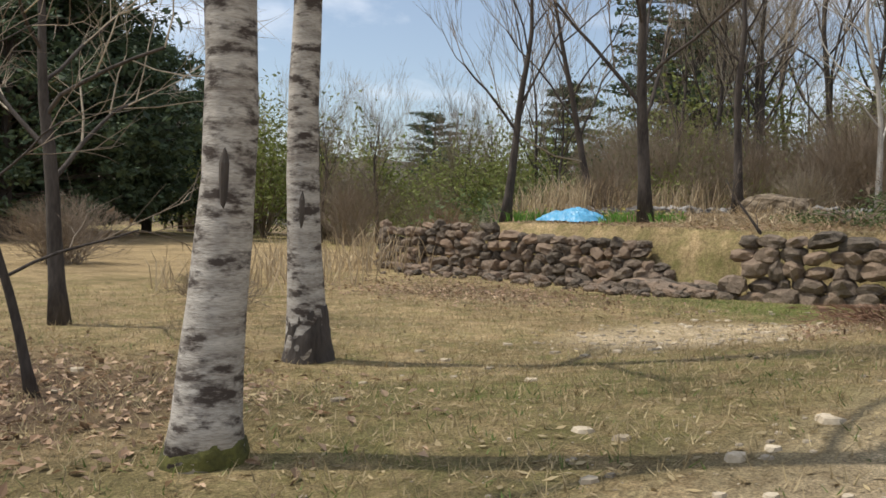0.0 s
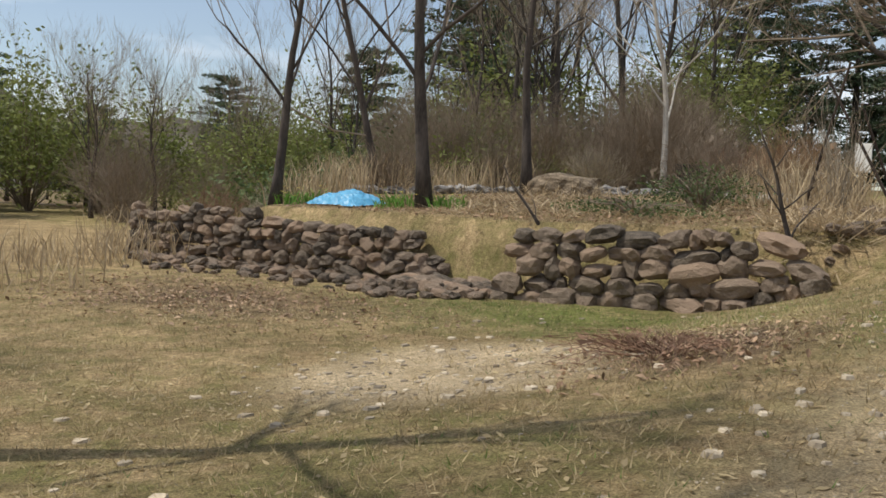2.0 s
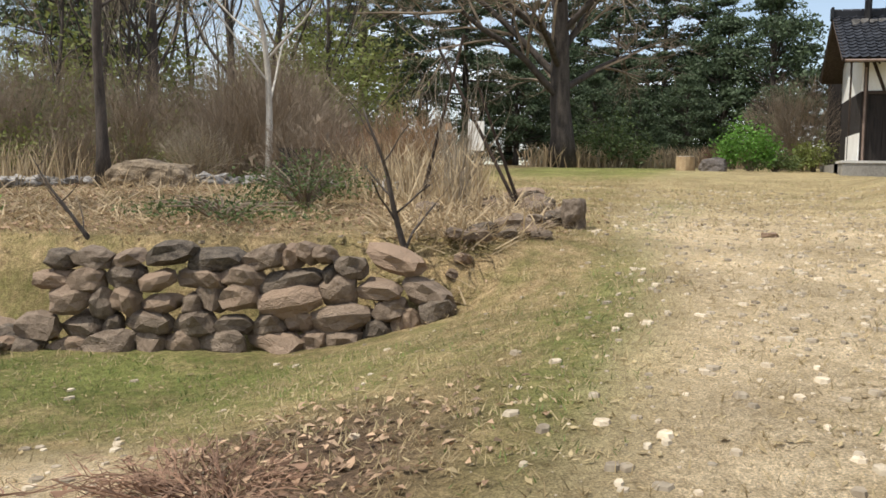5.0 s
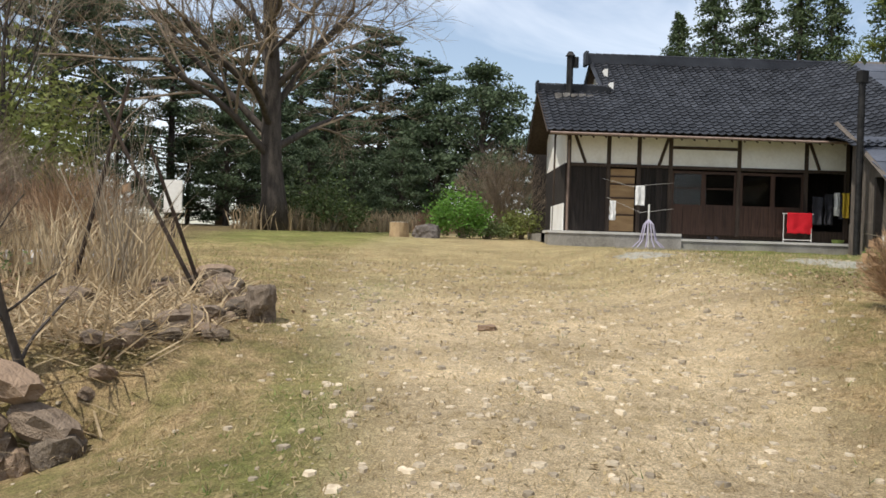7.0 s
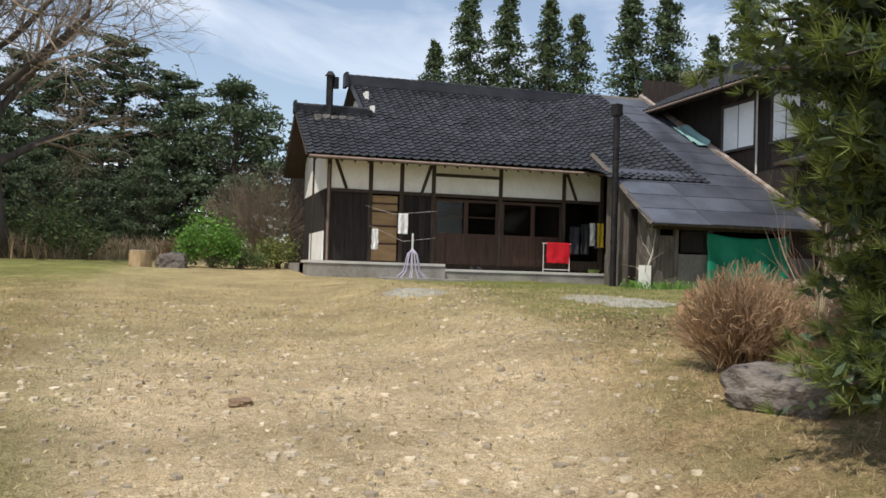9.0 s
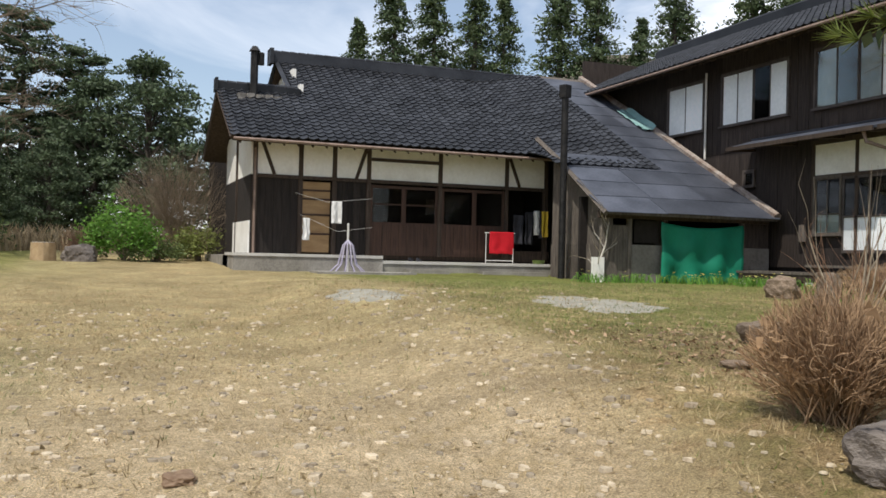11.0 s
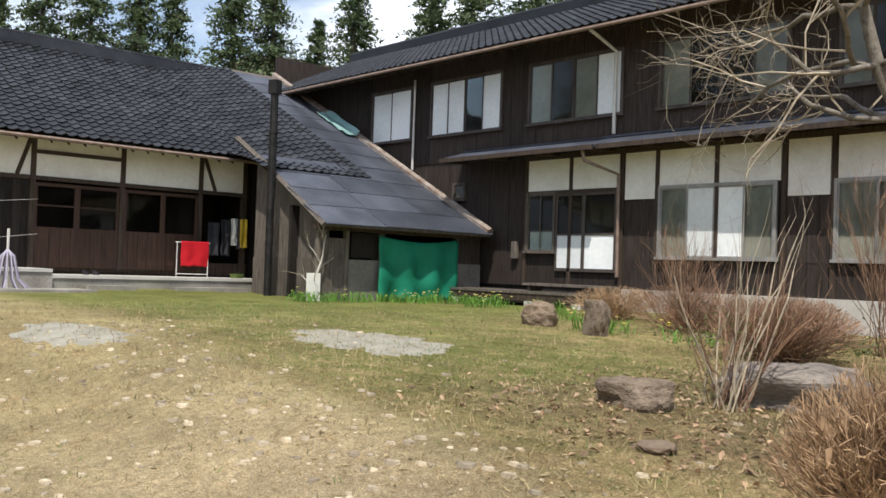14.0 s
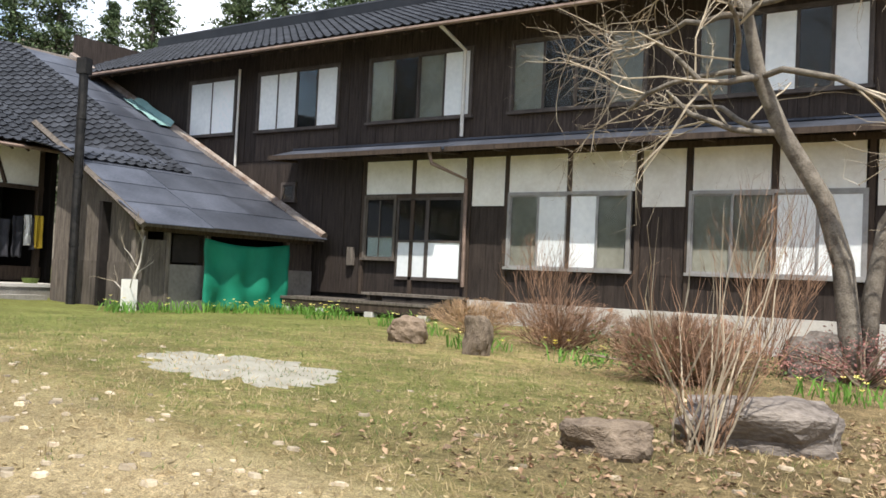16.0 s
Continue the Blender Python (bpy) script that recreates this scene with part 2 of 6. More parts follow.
def birch_material():
    """White bark in horizontal bands with dark scars."""
    m = material("birch_bark", (0.24, 0.205, 0.17), (0.60, 0.55, 0.48), 5, 0.85, 0.4, 40, stretch=(0.7, 0.7, 4))
    n, l = m.node_tree.nodes, m.node_tree.links
    bs = n["Principled BSDF"]
    col = bs.inputs["Base Color"].links[0].from_socket
    tc, mp, nz, mr, mx = n.new("ShaderNodeTexCoord"), n.new("ShaderNodeMapping"), n.new("ShaderNodeTexNoise"), n.new("ShaderNodeMapRange"), n.new("ShaderNodeMix")
    mp.inputs["Scale"].default_value = (3.0, 3.0, 8)
    nz.inputs["Scale"].default_value, nz.inputs["Detail"].default_value, nz.inputs["Roughness"].default_value = 1.6, 5, 0.65
    mr.inputs["From Min"].default_value, mr.inputs["From Max"].default_value = 0.49, 0.60
    mx.data_type = "RGBA"
    mx.inputs["B"].default_value = (0.075, 0.058, 0.048, 1)
    l.new(tc.outputs["Object"], mp.inputs["Vector"])
    l.new(mp.outputs["Vector"], nz.inputs["Vector"])
    l.new(nz.outputs["Fac"], mr.inputs["Value"])
    l.new(mr.outputs["Result"], mx.inputs["Factor"])
    l.new(col, mx.inputs["A"])
    l.new(mx.outputs["Result"], bs.inputs["Base Color"])
    return m


M_BIRCH = birch_material()


def ground_material():
    """Earth, straw, green, gravel road and litter, laid out by the cover masks of the ground sheet."""
    m = bpy.data.materials.new("ground_cover")
    m.use_nodes = True
    n, l = m.node_tree.nodes, m.node_tree.links
    bs = n["Principled BSDF"]
    bs.inputs["Roughness"].default_value = 0.95
    bs.inputs["Specular IOR Level"].default_value = 0.15
    tc = n.new("ShaderNodeTexCoord")

    def noise_of(scale, detail, rough=0.6):
        z = n.new("ShaderNodeTexNoise")
        z.inputs["Scale"].default_value, z.inputs["Detail"].default_value, z.inputs["Roughness"].default_value = scale, detail, rough
        l.new(tc.outputs["Object"], z.inputs["Vector"])
        return z.outputs["Fac"]

    def mixed(fac, a, b):
        z = n.new("ShaderNodeMix")
        z.data_type = "RGBA"
        l.new(fac, z.inputs["Factor"])
        for key, v in (("A", a), ("B", b)):
            if isinstance(v, tuple):
                z.inputs[key].default_value = (*v, 1)
            else:
                l.new(v, z.inputs[key])
        return z.outputs["Result"]

    def ranged(v, a, b):
        z = n.new("ShaderNodeMapRange")
        z.inputs["From Min"].default_value, z.inputs["From Max"].default_value = a, b
        l.new(v, z.inputs["Value"])
        return z.outputs["Result"]

    big, mid, small, grit = noise_of(0.8, 6, 0.65), noise_of(2.6, 8, 0.72), noise_of(14, 7, 0.78), noise_of(70, 5, 0.75)
    at = n.new("ShaderNodeAttribute")
    at.attribute_name = "cover"
    sp = n.new("ShaderNodeSeparateColor")
    l.new(at.outputs["Color"], sp.inputs["Color"])

    def masked(chan, noise_socket, amount=1.15):
        a1 = n.new("ShaderNodeMath")
        a1.operation = "MULTIPLY_ADD"
        l.new(noise_socket, a1.inputs[0])
        a1.inputs[1].default_value = amount
        l.new(sp.outputs[chan], a1.inputs[2])
        return ranged(a1.outputs[0], 0.5 + amount * 0.28, 0.5 + amount * 0.72)

    straw = mixed(ranged(small, 0.3, 0.72), (0.19, 0.13, 0.065), (0.68, 0.52, 0.30))
    straw = mixed(ranged(mid, 0.42, 0.66), straw, (0.29, 0.22, 0.115))
    green = mixed(ranged(small, 0.3, 0.7), (0.085, 0.095, 0.03), (0.27, 0.29, 0.09))
    road = mixed(ranged(small, 0.34, 0.7), (0.42, 0.325, 0.205), (0.90, 0.75, 0.53))
    road = mixed(ranged(mid, 0.44, 0.66), road, (0.52, 0.405, 0.245))
    litter = mixed(ranged(small, 0.35, 0.68), (0.085, 0.058, 0.04), (0.27, 0.185, 0.12))
    col = mixed(masked("Green", mid), straw, green)
    col = mixed(masked("Blue", mid), col, litter)
    col = mixed(masked("Red", mid), col, road)
    patch = mixed(ranged(big, 0.36, 0.66), (0.74, 0.72, 0.68), (1.32, 1.30, 1.26))
    pm = n.new("ShaderNodeMix")
    pm.data_type, pm.blend_type = "RGBA", "MULTIPLY"
    pm.inputs["Factor"].default_value = 0.8
    l.new(col, pm.inputs["A"])
    l.new(patch, pm.inputs["B"])
    col = pm.outputs["Result"]
    col2 = mixed(ranged(grit, 0.36, 0.66), (0.36, 0.35, 0.34), (1.75, 1.72, 1.64))
    mu = n.new("ShaderNodeMix")
    mu.data_type, mu.blend_type = "RGBA", "MULTIPLY"
    mu.inputs["Factor"].default_value = 0.75
    l.new(col, mu.inputs["A"])
    l.new(col2, mu.inputs["B"])
    l.new(mu.outputs["Result"], bs.inputs["Base Color"])
    ad = n.new("ShaderNodeMath")
    ad.operation = "MULTIPLY_ADD"
    l.new(grit, ad.inputs[0])
    ad.inputs[1].default_value = 0.35
    l.new(small, ad.inputs[2])
    bp = n.new("ShaderNodeBump")
    bp.inputs["Strength"].default_value, bp.inputs["Distance"].default_value = 1.0, 0.06
    l.new(ad.outputs[0], bp.inputs["Height"])
    l.new(bp.outputs["Normal"], bs.inputs["Normal"])
    return m


M_GROUND = ground_material()


# ---- helpers for meshes ----
class Shape:
    """Collects vertices and faces of one mesh."""

    def __init__(self):
        self.v, self.f = [], []

    def quad(self, a, b, c, d):
        k = len(self.v)
        self.v += [tuple(a), tuple(b), tuple(c), tuple(d)]
        self.f.append((k, k + 1, k + 2, k + 3))
        return self

    def tri(self, a, b, c):
        k = len(self.v)
        self.v += [tuple(a), tuple(b), tuple(c)]
        self.f.append((k, k + 1, k + 2))

    def box(self, x0, x1, y0, y1, z0, z1, ch=0.0):
        """A box; ch bevels its upright edges."""
        k = len(self.v)
        if ch <= 0:
            ring = [(x0, y0), (x1, y0), (x1, y1), (x0, y1)]
        else:
            ring = [(x0 + ch, y0), (x1 - ch, y0), (x1, y0 + ch), (x1, y1 - ch), (x1 - ch, y1), (x0 + ch, y1), (x0, y1 - ch), (x0, y0 + ch)]
        n = len(ring)
        self.v += [(x, y, z0) for x, y in ring] + [(x, y, z1) for x, y in ring]
        self.f += [(k + i, k + (i + 1) % n, k + n + (i + 1) % n, k + n + i) for i in range(n)]
        self.f += [tuple(k + n - 1 - i for i in range(n)), tuple(k + n + i for i in range(n))]
        return self

    def tube(self, pts, radii, sides=6, cap=True, wobble=0.0, rng=None):
        k = len(self.v)
        pts = [Vector(p) for p in pts]
        ref = Vector((0.37, 0.91, 0.2))
        for i, p in enumerate(pts):
            d = (pts[min(i + 1, len(pts) - 1)] - pts[max(i - 1, 0)])
            d = d.normalized() if d.length > 1e-9 else Vector((0, 0, 1))
            u = d.cross(ref)
            if u.length < 0.05:
                u = d.cross(Vector((1, 0, 0)))
            u.normalize()
            w = d.cross(u)
            for s in range(sides):
                a = 2 * math.pi * s / sides
                r = radii[i] * (1 + (rng.uniform(-wobble, wobble) if wobble else 0))
                self.v.append(tuple(p + u * (r * math.cos(a)) + w * (r * math.sin(a))))
        for i in range(len(pts) - 1):
            for s in range(sides):
                a, b = k + i * sides + s, k + i * sides + (s + 1) % sides
                self.f.append((a, b, b + sides, a + sides))
        if cap:
            self.f.append(tuple(k + s for s in reversed(range(sides))))
            e = k + (len(pts) - 1) * sides
            self.f.append(tuple(e + s for s in range(sides)))
        return self

    def mesh(self, name, mat, smooth=False):
        me = bpy.data.meshes.new(name)
        me.from_pydata(self.v, [], self.f)
        me.materials.append(mat)
        if smooth:
            me.polygons.foreach_set("use_smooth", [True] * len(me.polygons))
        me.update()
        return me


def part(name, shape, mat, parent=None, label="", smooth=False):
    me = shape if isinstance(shape, bpy.types.Mesh) else shape.mesh(name, mat, smooth)
    ob = new(name, me)
    if parent is not None:
        ob.parent = parent
    if label:
        tagged(ob, label)
    return ob


def thing(name, label, category, group="", kind="", at=(0, 0, 0)):
    ob = new(name)
    ob.empty_display_size = 0.2
    ob.matrix_basis = Matrix.Translation(at)
    return tagged(ob, label, category, group, kind)


def smooth01(v):
    v = max(0.0, min(1.0, v))
    return v * v * (3 - 2 * v)


WALL_X = 12.75     # face of the terrace wall


def height(x, y):
    """Height of the ground: a road that climbs to the yard, a hollow in front of the terrace, level fields beyond."""
    road = 0.078 * max(0.0, min(x, 17)) + 0.045 * max(0.0, min(21.0, x - 17)) + 0.02 * max(0.0, min(25.0, x - 38))
    edge = WALL_X + 0.35 + max(0.0, y - 14.6) * 1.2
    edge_soft = 0.5 + 0.8 * max(0.0, y - 14.6) + 3.0 * smooth01((4.4 - y) / 1.6)
    edge += 0.85 * max(0.0, min(1.0, (8.1 - y) / 3.6)) - 1.6 * smooth01((4.4 - y) / 1.6)
    low = smooth01((y - 2.0) / 4.0) * (1 - smooth01((x - edge) / edge_soft))
    far_field = smooth01((y - 24) / 10) * (1 - smooth01((x - 30) / 25))
    low = max(low, far_field)
    z = road * (1 - low) + low * (0.02 + 0.014 * max(0.0, min(x, 13)))
    up = smooth01((x - edge) / edge_soft) * smooth01((y - 2.5) / 2.5) * (1 - smooth01((x - 20) / 10))
    z += 0.16 * up
    z += 0.42 * smooth01((-y - 0.5) / 2.2) * (1 - smooth01((x - 24) / 12)) * smooth01(x / 10)
    return z + 0.035 * noise.noise((x * 0.5, y * 0.5, 0)) + 0.015 * noise.noise((x * 2, y * 2, 3))


def road_mask(x, y):
    """1 on the gravel road and the yard, 0 on the grass."""
    mid = 0.6 - 0.045 * max(0.0, x - 12) + 0.02 * min(0, x)
    wide = 1.65 + 1.7 * smooth01((x - 12) / 9) + 1.0 * smooth01((x - 21) / 6)
    a = smooth01((wide + 1.0 - abs(y - mid)) / 2.0) * (0.8 - 0.42 * smooth01((x - 15) / 9))
    b = 0.8 * smooth01((2.0 - math.hypot((x - 8.0) / 1.3, (y - 5.3) / 0.9)) / 1.2)
    return max(a, b if x < 12 else 0)


def green_mask(x, y):
    g = 0.33 + 0.10 * smooth01((x - 15) / 5)
    g += 0.34 * math.exp(-((y - 2.45) / 0.45) ** 2) * smooth01((x - 8) / 2) * (1 - smooth01((x - 20) / 4))
    g += 0.45 * math.exp(-((x - 11.6) / 1.6) ** 2 - ((y - 6.4) / 2.6) ** 2)
    g += 0.16 * math.exp(-((x - 3.5) / 3) ** 2 - ((y - 3.8) / 2.0) ** 2)
    g += 0.45 * smooth01((x - 21) / 10) * smooth01((-y - 1) / 6)
    g += 0.25 * math.exp(-((x - 21) / 4) ** 2 - ((y + 6) / 3) ** 2)
    g += 0.3 * smooth01((x - 28) / 8) * smooth01((y - 0) / 5)
    g -= 0.5 * smooth01((y - 14) / 6) * (1 - smooth01((x - 14) / 4))
    return g


def litter_mask(x, y):
    a = 0.85 * math.exp(-((x - 1.8) / 1.6) ** 2 - ((y - 6.2) / 2.4) ** 2)
    b = 0.95 * math.exp(-((x - 8.9) / 1.5) ** 2 - ((y - 3.7) / 1.0) ** 2)
    c = 0.5 * smooth01((-y - 2.2) / 2.0) * (1 - smooth01((x - 19.0) / 2.5)) * smooth01((x - 3) / 3)
    d = 0.62 * smooth01((x - 21) / 8) * smooth01((y - 6) / 4)
    e = 0.7 * math.exp(-((x - 9.5) / 1.8) ** 2 - ((y - 10.5) / 3.0) ** 2)
    h = 0.6 * math.exp(-((x - 17.5) / 3.5) ** 2 - ((y - 6.0) / 2.5) ** 2)
    i = 0.5 * smooth01((x - 13.2) / 1.0) * (1 - smooth01((x - 22) / 2)) * smooth01((y - 5) / 1.5) * (1 - smooth01((y - 15) / 2))
    return max(a, b, c, d, e, h, i)


# ---- ground ----
def stretched(lo, hi, step, far):
    inner = list(np.arange(lo, hi + step / 2, step))
    out, d, a, b = [], step, lo, hi
    left, right = [], []
    while a > -far or b < far:
        d *= 1.22
        a, b = a - d, b + d
        left.append(a)
        right.append(b)
    return sorted(left) + inner + right


def build_ground():
    xs = sorted(stretched(-4, 40, 0.3, 700) + [WALL_X + 0.25, WALL_X + 0.42, WALL_X + 0.6])
    ys = stretched(-18, 20, 0.3, 700)
    s = Shape()
    s.v = [(x, y, height(x, y)) for y in ys for x in xs]
    w = len(xs)
    s.f = [(j * w + i, j * w + i + 1, (j + 1) * w + i + 1, (j + 1) * w + i) for j in range(len(ys) - 1) for i in range(w - 1)]
    me = s.mesh("ground", M_GROUND, True)
    at = me.color_attributes.new("cover", "FLOAT_COLOR", "POINT")
    flat = []
    for x, y, z in s.v:
        flat += [road_mask(x, y), green_mask(x, y), litter_mask(x, y), 1.0]
    at.data.foreach_set("color", flat)
    tagged(new("ground", me), "sloping yard of dry grass, dirt and gravel", "ground", kind="structure")


build_ground()


# ---- the farmhouse with the tiled roof ----
def frame_matrix(origin, along, up):
    a, u = Vector(along).normalized(), Vector(up).normalized()
    n = a.cross(u)
    return Matrix(((a.x, u.x, n.x, origin[0]), (a.y, u.y, n.y, origin[1]), (a.z, u.z, n.z, origin[2]), (0, 0, 0, 1)))


def tile_shape(w=0.27, d=0.30):
    """One pantile: a wave across, thick at its lower end."""
    s = Shape()
    prof = [(0.0, 0.022), (0.045, 0.056), (0.095, 0.030), (0.165, 0.004), (0.235, 0.008), (w + 0.012, 0.026)]
    top0 = [(u, -0.02, h + 0.034) for u, h in prof]
    top1 = [(u, d, h) for u, h in prof]
    low0 = [(u, -0.02, h + 0.008) for u, h in prof]
    n = len(prof)
    s.v = top0 + top1 + low0
    s.f = [(i, i + 1, n + i + 1, n + i) for i in range(n - 1)] + [(2 * n + i, 2 * n + i + 1, i + 1, i) for i in range(n - 1)]
    return s


def tiled(parent, m, cols, rows, inside, singles, mat_joined=None, rng=random.Random(5)):
    """Covers a slope with tiles; those that singles() picks are parts of their own, the rest one joined part."""
    one, w, d = tile_shape(), 0.27, 0.285
    me = one.mesh("roof_tile", M_TILE)
    rest = Shape()
    for r in range(rows):
        for c in range(cols):
            if not inside(c * w, r * d):
                continue
            t = Matrix.Translation((c * w + rng.uniform(-0.006, 0.006), r * d + rng.uniform(-0.008, 0.008), rng.uniform(0, 0.008)))
            if singles(c, r):
                ob = part("roof_tile", me, None, parent)
                ob.matrix_basis = m @ t
            else:
                k = len(rest.v)
                mm = m @ t
                rest.v += [tuple(mm @ Vector(p)) for p in one.v]
                rest.f += [tuple(k + i for i in f) for f in one.f]
    if rest.v:
        tagged(part("roof_tiles", rest, M_TILEISL, parent), kind="stuff")


H1X, H1Y0, H1Y1 = 37.46, -2.66, -11.85
BASE, TOP1 = 2.64, 5.95
SLOPE = 0.525
EAVE_X, EAVE_Z = 36.55, 5.80


def boards(s, axis, a0, a1, face, z0, z1, width=0.2, out=1, rng=random.Random(9)):
    """Upright boards along a wall, unevenly proud. axis: the way the wall runs."""
    a = a0
    while a < a1 - 0.02:
        b = min(a1, a + width * rng.uniform(0.85, 1.15))
        t = rng.uniform(0.012, 0.026) * out
        lo, hi = sorted((face, face + t))
        if axis == "x":
            s.box(a + 0.003, b - 0.003, lo, hi, z0, z1)
        else:
            s.box(lo, hi, a + 0.003, b - 0.003, z0, z1)
        a = b
    return s


def sliding_window(parent, x0, x1, z0, z1, y, panes, frame_mat, sill=True):
    """A window in a wall that faces +y: frame, sashes with glass and what hangs behind them."""
    w = part("window", Shape().box(x0 - 0.06, x1 + 0.06, y - 0.02, y + 0.05, z1, z1 + 0.07).box(x0 - 0.06, x0, y - 0.02, y + 0.05, z0, z1).box(x1, x1 + 0.06, y - 0.02, y + 0.05, z0, z1), frame_mat, parent)
    if sill:
        part("sill", Shape().box(x0 - 0.1, x1 + 0.1, y - 0.02, y + 0.10, z0 - 0.06, z0, 0.008), frame_mat, w)
    n = len(panes)
    step = (x1 - x0) / n
    for i, mat in enumerate(panes):
        a, b = x1 - i * step, x1 - (i + 1) * step
        off = 0.022 if i % 2 else 0.0
        a, b = b, a
        s = Shape()
        f = 0.035
        s.box(a, a + f, y + off, y + off + 0.02, z0, z1).box(b - f, b, y + off, y + off + 0.02, z0, z1)
        s.box(a + f, b - f, y + off, y + off + 0.02, z0, z0 + f).box(a + f, b - f, y + off, y + off + 0.02, z1 - f, z1)
        part("sash", s, frame_mat, w)
        if mat is M_PAPER:
            part("pane", Shape().box(a + f, b - f, y + off + 0.007, y + off + 0.011, z0 + f, z1 - f), mat, w, "pale frosted pane")
        else:
            g = part("pane", Shape().box(a + f, b - f, y + off + 0.007, y + off + 0.011, z0 + f, z1 - f), M_GLASS, w)
            g.visible_shadow = False
            # a near-black screen here paints the unlit room behind the glass
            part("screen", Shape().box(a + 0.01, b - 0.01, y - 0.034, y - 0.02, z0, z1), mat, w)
    return w


def joined_roof(x, y):
    """Height of the roof where the main slope turns into that of the lean-to."""
    main, lean = EAVE_Z + (x - EAVE_X) * SLOPE, 3.95 + (x - 31.85) * 0.505
    f = max(smooth01((-11.2 - y) / 2.9), 1 - smooth01((x - 34.7) / 2.4))
    return main + (lean - main) * f


def farmhouse():
    h = thing("farmhouse", "old single-storey farmhouse with dark tiled roof and white plaster band", "house")
    # walls with thickness
    front = part("front_wall", Shape().box(H1X, H1X + 0.14, H1Y1, H1Y0, 4.86, TOP1), M_PLASTER, h, "white plaster wall band above the doors")
    part("lower_wall", Shape().box(H1X + 0.05, H1X + 0.14, -4.0, H1Y0, BASE, 4.86).box(H1X + 0.05, H1X + 0.14, -5.98, -4.9, BASE, 4.86), M_BLACKWOOD, h, "charred timber wall coloured darker for eave shade")
    for a, b in ((-3.95, H1Y0 - 0.05), (-5.92, -4.95)):
        for i in range(5):
            part("board", Shape().box(H1X + 0.03 - 0.006 * (i % 3), H1X + 0.05, a + (b - a) * i / 5 + 0.003, a + (b - a) * (i + 1) / 5 - 0.003, BASE, 4.86), M_BLACKWOOD, h)
    part("gable_wall", Shape().box(H1X, 42.5, H1Y0, H1Y0 + 0.12, BASE, 4.86), M_BLACKWOOD, h)
    part("gable_plaster", Shape().box(H1X, 42.5, H1Y0 + 0.002, H1Y0 + 0.12, 4.86, 6.3), M_PLASTER, h)
    part("white_panel", Shape().box(H1X - 0.02, 40.5, H1Y0 + 0.12, H1Y0 + 0.16, BASE, 3.55), M_PLASTER, h, "white painted lower panel")
    part("upper_gable", Shape().box(40.2, 46, -4.55, -4.43, 6.3, 8.0).box(41.4, 44.6, -4.55, -4.43, 8.0, 8.7), M_PLASTER, h)
    part("back_wall", Shape().box(48.4, 48.55, -16.2, H1Y0, 1.9, 6.2), M_BLACKWOOD, h)
    part("right_wall", Shape().box(H1X, 48.4, -12.2, -12.05, 2.0, 6.0), M_BLACKWOOD, h)
    # inner wall and ceiling coloured near-black, the room's shade put into their colour
    part("inner_wall", Shape().box(39.6, 39.7, -12.0, H1Y0, BASE, 5.9), M_UNLIT, h)
    part("ceiling_boards", Shape().box(H1X + 0.1, 39.6, -12.0, H1Y0, 5.9, 5.95), M_UNLIT, h)
    part("inner_floor", Shape().box(H1X + 0.14, 39.6, -12.0, H1Y0, BASE - 0.1, BASE + 0.25), M_POST, h)
    # posts and rails
    for y in (H1Y0, -3.96, -4.95, -5.98, -8.22, -10.42, -11.78):
        part("post", Shape().box(H1X - 0.035, H1X + 0.12, y - 0.065, y + 0.065, BASE, TOP1, 0.01), M_POST, h)
    part("lintel", Shape().box(H1X - 0.045, H1X + 0.10, H1Y1, H1Y0 + 0.06, 4.78, 4.88), M_POST, h)
    part("wall_plate", Shape().box(H1X - 0.04, H1X + 0.10, H1Y1, H1Y0 + 0.06, 5.80, 5.95), M_POST, h)
    part("middle_rail", Shape().box(H1X - 0.03, H1X + 0.06, -8.16, -6.04, 5.42, 5.52), M_POST, h)
    for ya, yb in ((-2.85, -3.2), (-5.9, -5.6), (-10.5, -10.85)):
        part("brace", Shape().tube([(H1X - 0.01, ya, 5.8), (H1X - 0.01, yb, 4.88)], [0.055, 0.055], 4), M_POST, h)
    part("gable_post", Shape().box(39.9, 40.05, H1Y0 + 0.10, H1Y0 + 0.17, BASE, 6.3), M_POST, h)
    # doors
    bd = part("plywood_door", Shape().box(H1X + 0.02, H1X + 0.06, -4.83, -4.02, BASE + 0.06, 4.72), M_BEIGE, h, "tan plywood door between dark walls")
    for z in (3.2, 3.75, 4.2, 4.45):
        part("batten", Shape().box(H1X - 0.005, H1X + 0.02, -4.83, -4.02, z, z + 0.05), M_BROWNWOOD, bd)
    for y1, y0, kind in ((-6.04, -7.08, 0), (-7.08, -8.15, 0), (-8.29, -9.35, 1), (-9.35, -10.35, 1)):
        d = part("sliding_door", Shape().box(H1X + 0.0, H1X + 0.045, y0, y1, BASE + 0.02, 3.62 + 0.02).box(H1X, H1X + 0.045, y0, y0 + 0.07, 3.64, 4.72).box(H1X, H1X + 0.045, y1 - 0.07, y1, 3.64, 4.72).box(H1X, H1X + 0.045, y0 + 0.07, y1 - 0.07, 4.64, 4.72), M_BROWNWOOD, h, "brown wooden sliding door with glazed top")
        for i in range(4):
            a = y0 + (y1 - y0) * (i + 0.5) / 4
            part("panel_rib", Shape().box(H1X - 0.012, H1X, a - 0.012, a + 0.012, BASE + 0.06, 3.56), M_BROWNWOOD, d)
